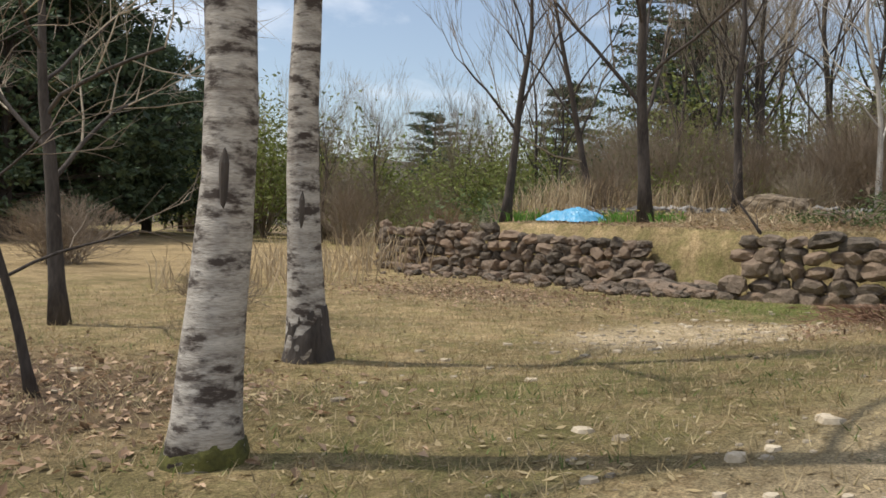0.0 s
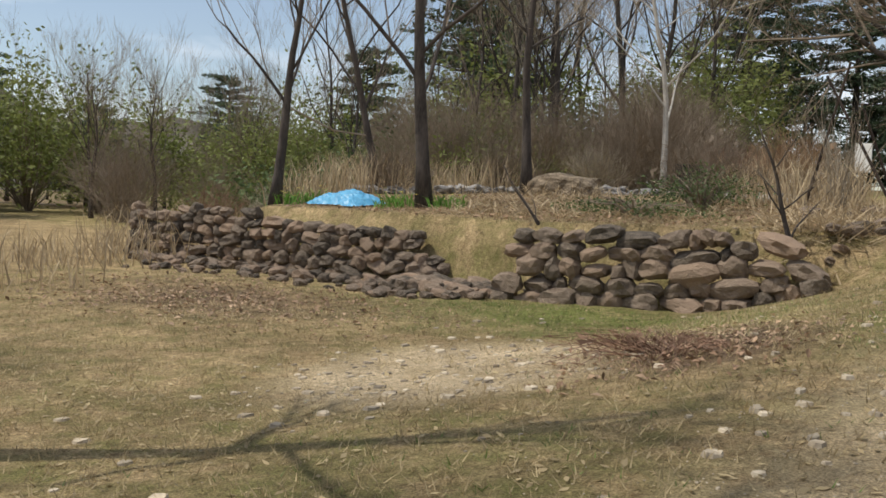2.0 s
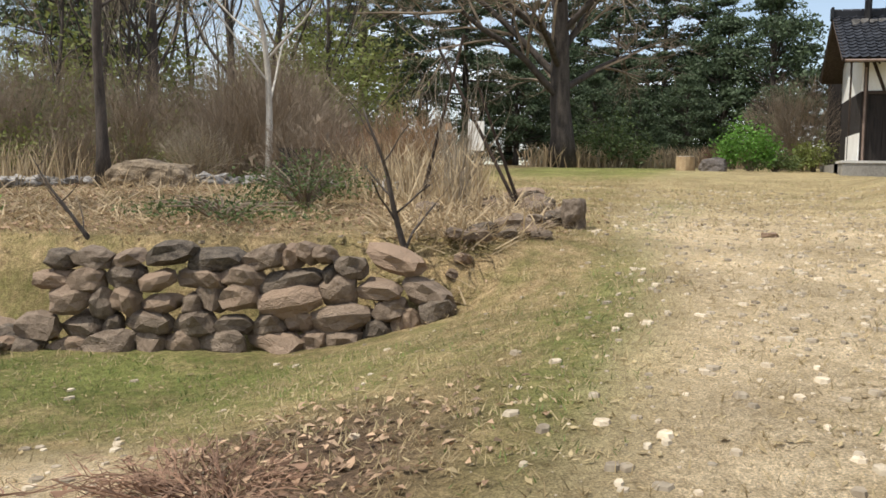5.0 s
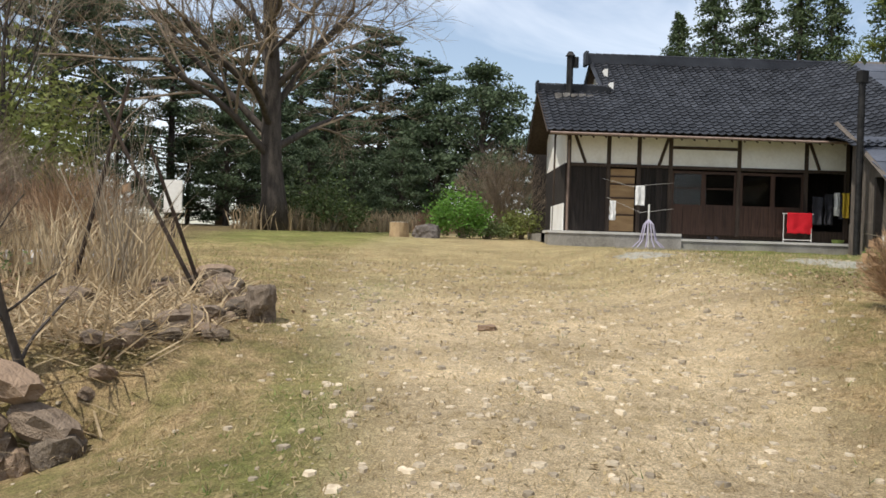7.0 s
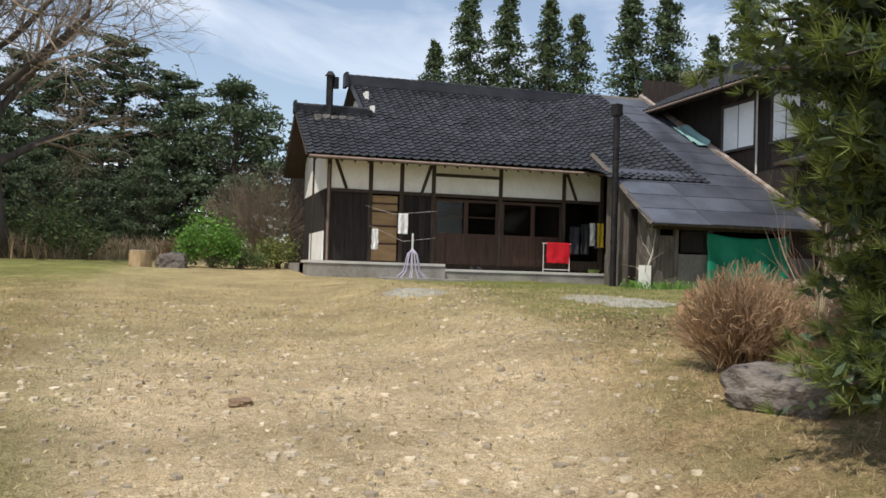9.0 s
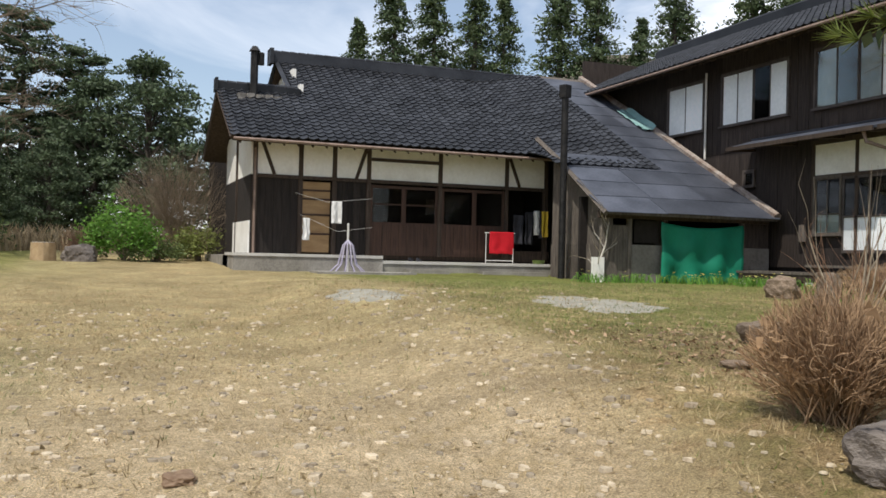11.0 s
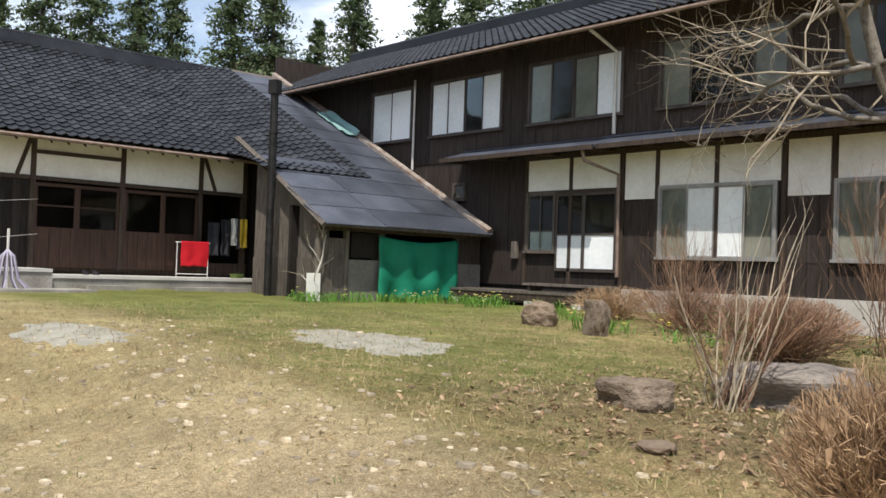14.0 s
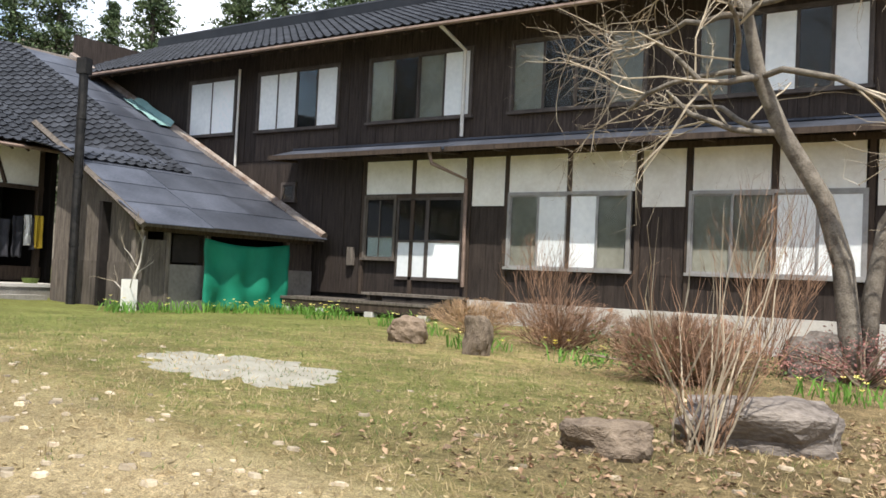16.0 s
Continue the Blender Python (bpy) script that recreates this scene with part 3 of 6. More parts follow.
        if kind == 0:
            part("glazing_bar", Shape().box(H1X, H1X + 0.04, y0 + 0.07, y1 - 0.07, 4.15, 4.19), M_BROWNWOOD, d)
        g = part("pane", Shape().box(H1X + 0.018, H1X + 0.024, y0 + 0.07, y1 - 0.07, 3.64, 4.64), M_GLASS, d)
        g.visible_shadow = False
    # roof body under the tiles
    def slab(s, x0, x1, y0, y1, z0, dz, t=0.10):
        z1 = z0 + dz
        k = len(s.v)
        s.v += [(x0, y0, z0), (x1, y0, z1), (x1, y1, z1), (x0, y1, z0), (x0, y0, z0 - t), (x1, y0, z1 - t), (x1, y1, z1 - t), (x0, y1, z0 - t)]
        s.f += [(k + a, k + b, k + c, k + d) for a, b, c, d in ((0, 1, 2, 3), (7, 6, 5, 4), (0, 4, 5, 1), (1, 5, 6, 2), (2, 6, 7, 3), (3, 7, 4, 0))]
    s = Shape()
    rise = (43.0 - EAVE_X) * SLOPE
    slab(s, EAVE_X, 43.0, -12.05, -4.2, EAVE_Z - 0.04, rise)
    slab(s, EAVE_X, 40.0, -4.2, -1.9, EAVE_Z - 0.04, (40 - EAVE_X) * SLOPE)
    slab(s, 43.0, 49.4, -13.6, -4.2, EAVE_Z - 0.04 + rise, -rise)
    slab(s, 40.0, 43.3, -4.2, -1.9, EAVE_Z - 0.04 + (40 - EAVE_X) * SLOPE, -(40 - EAVE_X) * SLOPE)
    k, nx, ny = len(s.v), 16, 8
    for i in range(nx + 1):
        for j in range(ny + 1):
            x, y = 34.7 + (43.1 - 34.7) * i / nx, -14.1 + 3.0 * j / ny
            s.v.append((x, y, joined_roof(x, y) - 0.04))
    s.f += [(k + i * (ny + 1) + j, k + (i + 1) * (ny + 1) + j, k + (i + 1) * (ny + 1) + j + 1, k + i * (ny + 1) + j + 1) for i in range(nx) for j in range(ny)]
    part("roof", s, M_POST, h, "dark timber roof deck")
    for i in range(24):
        y = -2.1 - i * 0.4
        part("rafter", Shape().tube([(EAVE_X + 0.05, y, EAVE_Z - 0.17), (H1X + 0.1, y, EAVE_Z - 0.17 + (H1X + 0.05 - EAVE_X) * SLOPE)], [0.035, 0.035], 4), M_POST, h)
    part("verge_board", Shape().tube([(EAVE_X, -1.9, EAVE_Z - 0.05), (40.0, -1.9, EAVE_Z - 0.05 + (40 - EAVE_X) * SLOPE)], [0.09, 0.09], 4), M_POST, h)
    part("verge_board", Shape().tube([(40.0, -1.9, EAVE_Z - 0.05 + (40 - EAVE_X) * SLOPE), (43.3, -1.9, EAVE_Z - 0.05)], [0.09, 0.09], 4), M_POST, h)
    # ridges
    rz = EAVE_Z + rise
    rp = part("ridge", Shape().box(42.82, 43.18, -14.3, -4.05, rz - 0.05, rz + 0.22, 0.03).box(42.88, 43.12, -14.3, -4.0, rz + 0.22, rz + 0.30, 0.03), M_TILE, h)
    for i in range(34):
        part("ridge_tile", Shape().tube([(43, -4.05 - i * 0.3, rz + 0.30), (43, -4.33 - i * 0.3, rz + 0.30)], [0.11, 0.095], 8), M_TILE, rp)
    part("ridge_end", Shape().box(42.7, 43.3, -4.02, -3.94, rz - 0.1, rz + 0.42, 0.1), M_TILE, rp)
    lz = EAVE_Z + (40 - EAVE_X) * SLOPE
    lr = part("ridge", Shape().box(39.84, 40.16, -4.4, -1.85, lz - 0.04, lz + 0.16, 0.03), M_TILE, h)
    for i in range(8):
        part("ridge_tile", Shape().tube([(40, -1.85 - i * 0.3, lz + 0.17), (40, -2.13 - i * 0.3, lz + 0.17)], [0.10, 0.09], 8), M_TILE, lr)
    part("ridge_end", Shape().box(39.75, 40.25, -1.86, -1.78, lz - 0.1, lz + 0.3, 0.08), M_TILE, lr)
    s = Shape()
    for i in range(5):
        s.box(39.2 + 0.05 * i, 39.75, -2.6 - i * 0.28, -2.38 - i * 0.28, lz - 0.52 + 0.05 * i, lz - 0.2 + 0.02 * (i % 2))
    part("loose_tiles", s, M_STONE_GREY, h, "loose broken tiles patched on the roof")
    part("gable_trim", Shape().tube([(40.1, -4.2, lz), (43.0, -4.2, rz)], [0.10, 0.10], 4).tube([(43.0, -4.2, rz), (46.0, -4.2, lz)], [0.10, 0.10], 4), M_TILE, h)
    # tiles
    L = math.hypot(1, SLOPE)
    m = frame_matrix((EAVE_X - 0.05, -12.08, EAVE_Z - 0.01), (0, 1, 0), (1, 0, SLOPE))
    m = m @ Matrix.Diagonal((1, 1, -1, 1)) if m.to_3x3().col[2].z < 0 else m
    lim_low = (40 - EAVE_X) * L
    lim_main = (43 - EAVE_X) * L
    tiled(h, m, 38, 27, lambda u, v: u > 0.75 and v < (lim_low if u > 7.8 else lim_main), lambda c, r: r < 7)
    # the roof runs on over the lean-to in one twisted sweep
    rng = random.Random(6)
    one, rest = tile_shape(), Shape()
    for c in range(13):
        y = -14.12 + 0.27 * c
        x = 34.68
        while x < 43.0:
            if c < 11 or x < 36.35:
                o = Vector((x, y, joined_roof(x, y)))
                along = Vector((0, 0.27, joined_roof(x, y + 0.27) - o.z))
                up = Vector((0.25, 0, joined_roof(x + 0.25, y) - o.z)).normalized()
                along.normalize()
                n = along.cross(up)
                n = -n if n.z < 0 else n
                o += n * rng.uniform(0, 0.008)
                k = len(rest.v)
                rest.v += [tuple(o + along * p[0] + up * p[1] + n * p[2]) for p in one.v]
                rest.f += [tuple(k + i for i in f) for f in one.f]
            x += 0.253
    tagged(part("roof_tiles", rest, M_TILEISL, h), kind="stuff")
    s = Shape()
    s.tube([(EAVE_X - 0.1, -1.9, EAVE_Z - 0.08), (EAVE_X - 0.1, -12.0, EAVE_Z - 0.12)], [0.045, 0.045], 6)
    part("gutter", s, M_DOWNPIPE, h)
    part("downpipe", Shape().tube([(H1X - 0.10, H1Y0 + 0.02, EAVE_Z - 0.2), (H1X - 0.10, H1Y0 + 0.02, BASE)], [0.035, 0.035], 6), M_DOWNPIPE, h)
    # roof chimney
    c = part("roof_chimney", Shape().tube([(39.6, -2.9, lz - 0.3), (39.6, -2.9, lz + 1.15)], [0.12, 0.12], 8), M_PIPE, h)
    part("cowl", Shape().tube([(39.6, -2.9, lz + 1.15), (39.6, -2.9, lz + 1.3)], [0.18, 0.08], 8).tube([(39.6, -3.1, lz + 0.75), (39.6, -3.1, lz + 1.12)], [0.1, 0.1], 8), M_PIPE, c)
    return h


farmhouse()
tagged(part("concrete_plinth", Shape().box(36.2, H1X + 0.6, H1Y1 + 0.0, -6.0, 1.9, 2.42).box(35.9, H1X + 0.6, -6.0, -1.9, 1.9, 2.56).box(H1X - 0.4, 42.5, -2.5, -1.9, 1.9, 2.56), M_CONCRETE), "worn grey concrete plinth along the farmhouse front", "plinth", kind="structure")
tagged(part("concrete_apron", Shape().box(36.17, H1X + 0.02, H1Y1 + 0.0, -6.003, 2.424, 2.50, 0.01).box(35.87, H1X + 0.02, -5.997, -1.87, 2.564, 2.64, 0.01), M_CONCTOP), "pale concrete walkway slab under the eaves", "walkway", kind="structure")


def lean_to():
    h = thing("lean_to_shed", "lean-to shed with patched grey sheet roof", "shed")
    ex, ez, sl = 31.85, 3.93, 0.505
    y0, y1 = -10.7, -16.1

    def pt(x, y, up=0.0):
        return (x, y, ez + (x - ex) * sl + up)

    deck = Shape()
    for xa, xb, ya in ((ex, 34.9, y0), (34.9, 43.2, -14.05)):
        k = len(deck.v)
        yb = ya - (0.4 if ya == y0 else 0)
        deck.v += [pt(xa, y1), pt(xb, y1), pt(xb, yb), pt(xa, ya), pt(xa, y1, -0.08), pt(xb, y1, -0.08), pt(xb, yb, -0.08), pt(xa, ya, -0.08)]
        deck.f += [tuple(k + i for i in f) for f in ((0, 1, 2, 3), (7, 6, 5, 4), (0, 4, 5, 1), (1, 5, 6, 2), (2, 6, 7, 3), (3, 7, 4, 0))]
    part("roof_deck", deck, M_GREYWOOD, h)
    rng = random.Random(3)
    x, r = ex - 0.06, 0
    while x < 42.6:
        x2 = x + 0.92
        lo = y0 - max(0, (x - ex)) * 0.13
        if x > 34.6:
            lo = -14.1
        n = max(2, int(round((lo - y1) / 1.75)))
        for i in range(n):
            a, b = y1 + (lo - y1) * i / n - 0.02, y1 + (lo - y1) * (i + 1) / n + 0.02
            lift = 0.012 + 0.012 * (i % 2)
            s = Shape()
            j = [rng.uniform(-0.03, 0.03) for _ in range(2)]
            c = [pt(x + j[0], a, lift + 0.018), pt(x + j[1], b, lift + 0.018), pt(x2 + 0.05, b, lift), pt(x2 + 0.05, a, lift)]
            d = [(p[0], p[1], p[2] - 0.016) for p in c]
            s.v = c + d
            s.f = [(3, 2, 1, 0), (4, 5, 6, 7), (0, 1, 5, 4), (1, 2, 6, 5), (2, 3, 7, 6), (3, 0, 4, 7)]
            part("roof_sheet", s, M_SHEET, h)
        x, r = x2, r + 1
    part("verge_cap", Shape().tube([pt(ex, y1 + 0.02, 0.05), pt(37, y1 + 0.02, 0.06), pt(43.2, y1 + 0.02, 0.06)], [0.12, 0.12, 0.12], 6), M_RUST, h, "rusty metal verge cap with flaking paint")
    scrap = Shape()
    for i in range(9):
        for j in range(5):
            x, y = 37.9 + 0.22 * i, y1 + 0.02 + 0.13 * j
            scrap.v.append(pt(x + 0.05 * noise.noise((i, j, 2)), y, 0.10 + 0.07 * noise.noise((i * 0.7, j * 0.7, 5)) + (0.16 if j == 0 else 0)))
    scrap.f = [(i * 5 + j, (i + 1) * 5 + j, (i + 1) * 5 + j + 1, i * 5 + j + 1) for i in range(8) for j in range(4)]
    part("blue_scrap", scrap, M_TEAL, h, "scrap of pale teal plastic sheet")
    part("eave_beam", Shape().box(32.2, 32.34, y1, y0, 3.78, 3.96), M_POST, h)
    part("barge_board", Shape().tube([pt(ex, y0 + 0.02, -0.06), pt(35.2, y0 - 0.32, -0.06), pt(36.6, -11.0, -0.02)], [0.085, 0.085, 0.085], 4), M_GREYWOOD, h)
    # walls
    part("front_wall", Shape().box(32.32, 32.44, -16.2, -15.15, 1.9, 3.1), M_GREYPLASTER, h, "mottled grey plaster wall")
    part("front_wall", Shape().box(32.32, 32.44, -12.7, -11.7, 1.9, 3.1), M_GREYPLASTER, h, "mottled grey plaster wall")
    # near-black sheet standing in for the shade inside the shed
    part("dark_opening", Shape().box(33.6, 33.7, -16.2, -10.9, 1.9, 4.4), M_UNLIT, h)
    part("upper_wall", Shape().box(32.36, 32.42, -12.7, -12.5, 3.1, 3.9), M_DARKWOOD, h)
    part("upper_wall", Shape().box(32.36, 32.42, -16.2, -15.2, 3.1, 3.9), M_DARKWOOD, h)
    for y in (-10.85, -11.65, -12.75, -15.25):
        part("post", Shape().box(32.25, 32.38, y - 0.06, y + 0.06, 1.9, 3.8, 0.01), M_GREYWOOD, h)
    for i in range(13):
        part("board", Shape().box(32.4 + i * 0.254, 32.648 + i * 0.254, -11.16, -11.10 - 0.006 * (i % 3), 2.0, 3.1), M_GREYWOOD, h, "grey weathered board")
    k = Shape()
    k.v = [(x, y, z) for y in (-11.13, -11.21) for x, z in ((32.4, 3.1), (35.7, 3.1), (35.7, 5.6), (32.4, 3.95))]
    k.f = [(0, 1, 2, 3), (7, 6, 5, 4), (0, 4, 5, 1), (1, 5, 6, 2), (2, 6, 7, 3), (3, 7, 4, 0)]
    part("side_gable", k, M_GREYWOOD, h)
    part("door_leaf", Shape().box(32.27, 32.31, -11.58, -10.92, 2.0, 3.6), M_GREYWOOD, h)
    # shade of the unglazed window, painted as a near-black panel
    part("window_hole", Shape().box(32.30, 32.34, -12.5, -11.8, 3.15, 3.75), M_UNLIT, h)


lean_to()


def two_storey_house():
    h = thing("two_storey_house", "long two-storey house clad in dark boards with tiled roof", "house")
    Y = -16.38
    X0, X1 = 6.0, 43.5
    part("upper_wall", Shape().box(X0, X1, Y - 0.16, Y - 0.03, 6.0, 9.2), M_DARKWOOD, h)
    part("lower_wall", Shape().box(X0, X1, Y - 0.16, Y - 0.03, 2.6, 6.0), M_DARKWOOD, h)
    part("left_end", Shape().box(X1, X1 + 0.14, -23.5, Y, 2.0, 10.5), M_DARKWOOD, h)
    part("right_end", Shape().box(X0 - 0.14, X0, -23.5, Y, 2.0, 10.5), M_DARKWOOD, h)
    part("back_wall", Shape().box(X0, X1, -23.6, -23.45, 2.0, 9.2), M_DARKWOOD, h)
    up = [(37.6, 35.7, (M_PAPER, M_PAPER)), (34.75, 31.88, (M_PAPER, M_PAPER, M_UNLIT, M_PAPER)), (30.8, 27.81, (M_PAPERDIM, M_UNLIT, M_PAPERDIM, M_PAPER)),
          (26.68, 23.55, (M_PAPERDIM, M_UNLIT, M_UNLIT, M_PAPERDIM)), (22.43, 19.29, (M_PAPERDIM, M_UNLIT, M_PAPER, M_UNLIT, M_PAPER)), (18.2, 15.2, (M_PAPER, M_UNLIT, M_PAPER, M_PAPERDIM)), (14, 11, (M_PAPER, M_UNLIT, M_PAPER))]
    edges = [X1] + [e for a, b, _ in up for e in (a, b)] + [X0]
    for a, b in zip(edges[0::2], edges[1::2]):
        tagged(part("boarding", boards(Shape(), "x", b + 0.07, a - 0.07, Y - 0.03, 6.02, 9.2, 0.21, 1), M_DARKWOOD, h), kind="stuff")
    for a, b, p in up:
        tagged(part("boarding", boards(Shape(), "x", b - 0.07, a + 0.07, Y - 0.03, 6.02, 6.78, 0.21, 1).box(b - 0.07, a + 0.07, Y - 0.03, Y - 0.012, 8.46, 9.2), M_DARKWOOD, h), kind="stuff")
        sliding_window(h, b, a, 6.84, 8.38, Y, p, M_FRAME)
    # ground floor: white panels between posts
    panels = [(30.77, 29.36, 5.06), (29.26, 27.82, 5.06), (27.63, 26.77, 4.75), (26.66, 25.22, 5.03), (25.1, 23.66, 5.03), (23.5, 22.6, 4.70), (22.45, 20.95, 5.0), (20.8, 19.3, 5.0), (19.1, 18.2, 4.7), (18.05, 16.5, 5.0), (16.4, 15.0, 5.0), (14.8, 13.2, 5.0)]
    for a, b, z in panels:
        part("plaster_panel", Shape().box(b, a, Y - 0.02, Y + 0.012, z, 5.86), M_PLASTER, h, "white plaster panel between dark posts")
    for x in (30.84, 29.31, 27.72, 26.71, 25.16, 23.58, 22.52, 20.87, 19.2, 18.12, 16.45, 14.9):
        part("post", Shape().box(x - 0.055, x + 0.055, Y - 0.03, Y + 0.04, 2.6, 6.0, 0.01), M_POST, h)
    part("head_rail", Shape().box(13, 30.9, Y - 0.03, Y + 0.05, 5.87, 5.99), M_POST, h)
    part("lintel", Shape().box(27.75, 30.8, Y - 0.03, Y + 0.045, 4.96, 5.05), M_POST, h)
    tagged(part("boarding", boards(boards(boards(Shape(), "x", 30.95, 43.4, Y - 0.03, 2.6, 6.0, 0.24, 1), "x", 13, 27.66, Y - 0.03, 2.6, 3.32, 0.24, 1), "x", X0, 13, Y - 0.03, 2.6, 6.0, 0.24, 1), M_DARKWOOD, h), kind="stuff")
    for a, b in ((27.66, 26.77), (23.52, 22.6), (19.14, 18.2)):
        tagged(part("boarding", boards(Shape(), "x", b, a, Y - 0.03, 3.32, 4.72, 0.22, 1), M_DARKWOOD, h), kind="stuff")
    sliding_window(h, 23.78, 26.6, 3.40, 4.97, Y, (M_PAPERDIM, M_PAPER, M_PAPER, M_PAPERDIM), M_ALU)
    sliding_window(h, 19.3, 22.45, 3.40, 4.94, Y, (M_PAPERDIM, M_PAPERDIM, M_PAPER, M_PAPER), M_ALU)
    sliding_window(h, 15.0, 18.0, 3.40, 4.94, Y, (M_PAPERDIM, M_PAPER, M_PAPER, M_PAPERDIM), M_ALU)
    sliding_window(h, 29.86, 30.74, 3.50, 4.96, Y, (M_UNLIT, ), M_GREYWOOD)
    part("window_bars", Shape().box(29.9, 30.7, Y + 0.03, Y + 0.045, 4.0, 4.03).box(30.28, 30.31, Y + 0.03, Y + 0.045, 3.5, 4.9), M_GREYWOOD, h)
    part("lower_screen", Shape().box(29.92, 30.68, Y - 0.022, Y - 0.015, 3.53, 4.0), M_PAPER, h)
    sliding_window(h, 33.25, 33.65, 4.95, 5.35, Y, (M_UNLIT, ), M_FRAME)
    # entrance doors
    for a, b in ((28.86, 29.76), (27.86, 28.86)):
        d = part("sliding_door", Shape().box(a, a + 0.05, Y, Y + 0.04, 3.0, 4.96).box(b - 0.05, b, Y, Y + 0.04, 3.0, 4.96).box(a + 0.05, b - 0.05, Y, Y + 0.04, 3.0, 3.08).box(a + 0.05, b - 0.05, Y, Y + 0.04, 4.9, 4.96).box(a + 0.05, b - 0.05, Y, Y + 0.04, 3.9, 3.95), M_FRAME, h)
        part("door_panel", Shape().box(a + 0.05, b - 0.05, Y + 0.012, Y + 0.022, 3.08, 3.9), M_PAPER, d, "pale blue-white lower door panel")
        g = part("pane", Shape().box(a + 0.05, b - 0.05, Y + 0.012, Y + 0.02, 3.95, 4.9), M_GLASS, d)
        g.visible_shadow = False
        # room darkness behind the door glass, painted on a near-black sheet
        part("shade_behind", Shape().box(a + 0.05, b - 0.05, Y - 0.025, Y - 0.015, 3.95, 4.9), M_UNLIT, d)
    part("meter_box", Shape().box(31.05, 31.25, Y, Y + 0.12, 3.3, 3.75, 0.02), M_GREYWOOD, h)
    # footing
    part("footing", Shape().box(8, 27.6, Y - 0.12, Y + 0.10, 1.8, 2.62, 0.02), M_CONCTOP, h, "pale concrete footing")
    # set back and near-black: the shade under the house, painted as a sheet
    part("footing", Shape().box(27.6, 43, Y - 0.2, Y - 0.06, 1.8, 2.62), M_UNLIT, h)
    # pent roofs
    for xa, xb, ze, dy in ((27.9, 33.3, 5.98, 0.95), (8.0, 28.3, 6.0, 0.8)):
        s = Shape()
        y0, y1 = Y + dy, Y - 0.01
        s.v = [(xa, y0, ze), (xb, y0, ze), (xb, y1, ze + 0.28), (xa, y1, ze + 0.28), (xa, y0, ze - 0.06), (xb, y0, ze - 0.06), (xb, y1, ze + 0.2), (xa, y1, ze + 0.2)]
        s.f = [(0, 1, 2, 3), (7, 6, 5, 4), (0, 4, 5, 1), (1, 5, 6, 2), (2, 6, 7, 3), (3, 7, 4, 0)]
        p = part("pent_roof", s, M_SHEET, h, "dark sheet pent roof above the ground floor")
        part("fascia", Shape().box(xa, xb, y0 - 0.02, y0 + 0.02, ze - 0.10, ze + 0.012), M_POST, p)
        n = int((xb - xa) / 1.5)
        for i in range(n + 1):
            x = xa + 0.1 + (xb - xa - 0.2) * i / n
            part("bracket", Shape().tube([(x, Y + 0.02, ze - 0.02), (x, y0 - 0.02, ze - 0.09)], [0.045, 0.04], 4), M_POST, p)
        part("batten_cap", Shape().tube([(xa, y1 + 0.08, ze + 0.29), (xb, y1 + 0.08, ze + 0.29)], [0.03, 0.03], 5), M_SHEET, p)
    # main roof
    ye, ze, sl, yr = Y + 1.0, 8.80, 0.46, -20.2
    zr = ze + (ye - yr) * sl
    s = Shape()
    s.v = [(X0 - 0.8, ye, ze), (X1 + 0.6, ye, ze), (X1 + 0.6, yr, zr), (X0 - 0.8, yr, zr), (X0 - 0.8, yr * 2 - ye, ze), (X1 + 0.6, yr * 2 - ye, ze)]
    s.v += [(x, y, z - 0.12) for x, y, z in s.v]
    s.f = [(0, 1, 2, 3), (3, 2, 5, 4), (9, 8, 7, 6), (10, 11, 8, 9), (0, 6, 7, 1), (1, 7, 8, 2), (2, 8, 11, 5), (0, 3, 9, 6), (3, 4, 10, 9), (4, 5, 11, 10)]
    part("roof", s, M_POST, h)
    for i in range(76):
        x = X0 - 0.4 + i * 0.5
        part("rafter", Shape().tube([(x, ye - 0.04, ze - 0.15), (x, Y - 0.1, ze - 0.15 + 1.06 * sl)], [0.04, 0.04], 4), M_POST, h)
    m = frame_matrix((X0 - 0.8, ye + 0.06, ze - 0.02), (1, 0, 0), (0, -1, sl))
    m = m if m.to_3x3().col[2].z > 0 else m @ Matrix.Diagonal((1, 1, -1, 1))
    tiled(h, m, 144, 18, lambda u, v: True, lambda c, r: r < 3 and 44 < c < 128)
    part("ridge", Shape().box(X0 - 0.8, X1 + 0.6, yr - 0.17, yr + 0.17, zr - 0.05, zr + 0.25, 0.02).tube([(X0 - 0.8, yr, zr + 0.28), (X1 + 0.6, yr, zr + 0.28)], [0.11, 0.11], 8), M_TILE, h)
    part("gutter", Shape().tube([(X0 - 0.5, ye + 0.08, ze - 0.10), (X1 - 1.5, ye + 0.08, ze - 0.06)], [0.05, 0.05], 6), M_DOWNPIPE, h)
    part("downpipe", Shape().tube([(35.5, Y + 0.08, 8.6), (35.5, Y + 0.08, 5.9)], [0.035, 0.035], 6), M_WHITEPIPE, h)
    part("downpipe", Shape().tube([(28.0, ye + 0.05, 8.7), (27.95, Y + 0.10, 8.35), (27.95, Y + 0.10, 6.35)], [0.045, 0.045, 0.045], 6), M_WHITEPIPE, h, "pale rain pipe")
    part("downpipe", Shape().tube([(28.3, Y + 0.85, 5.95), (28.25, Y + 0.8, 5.65), (27.75, Y + 0.12, 5.35), (27.72, Y + 0.12, 2.9)], [0.05, 0.05, 0.045, 0.045], 6), M_DOWNPIPE, h)


two_storey_house()


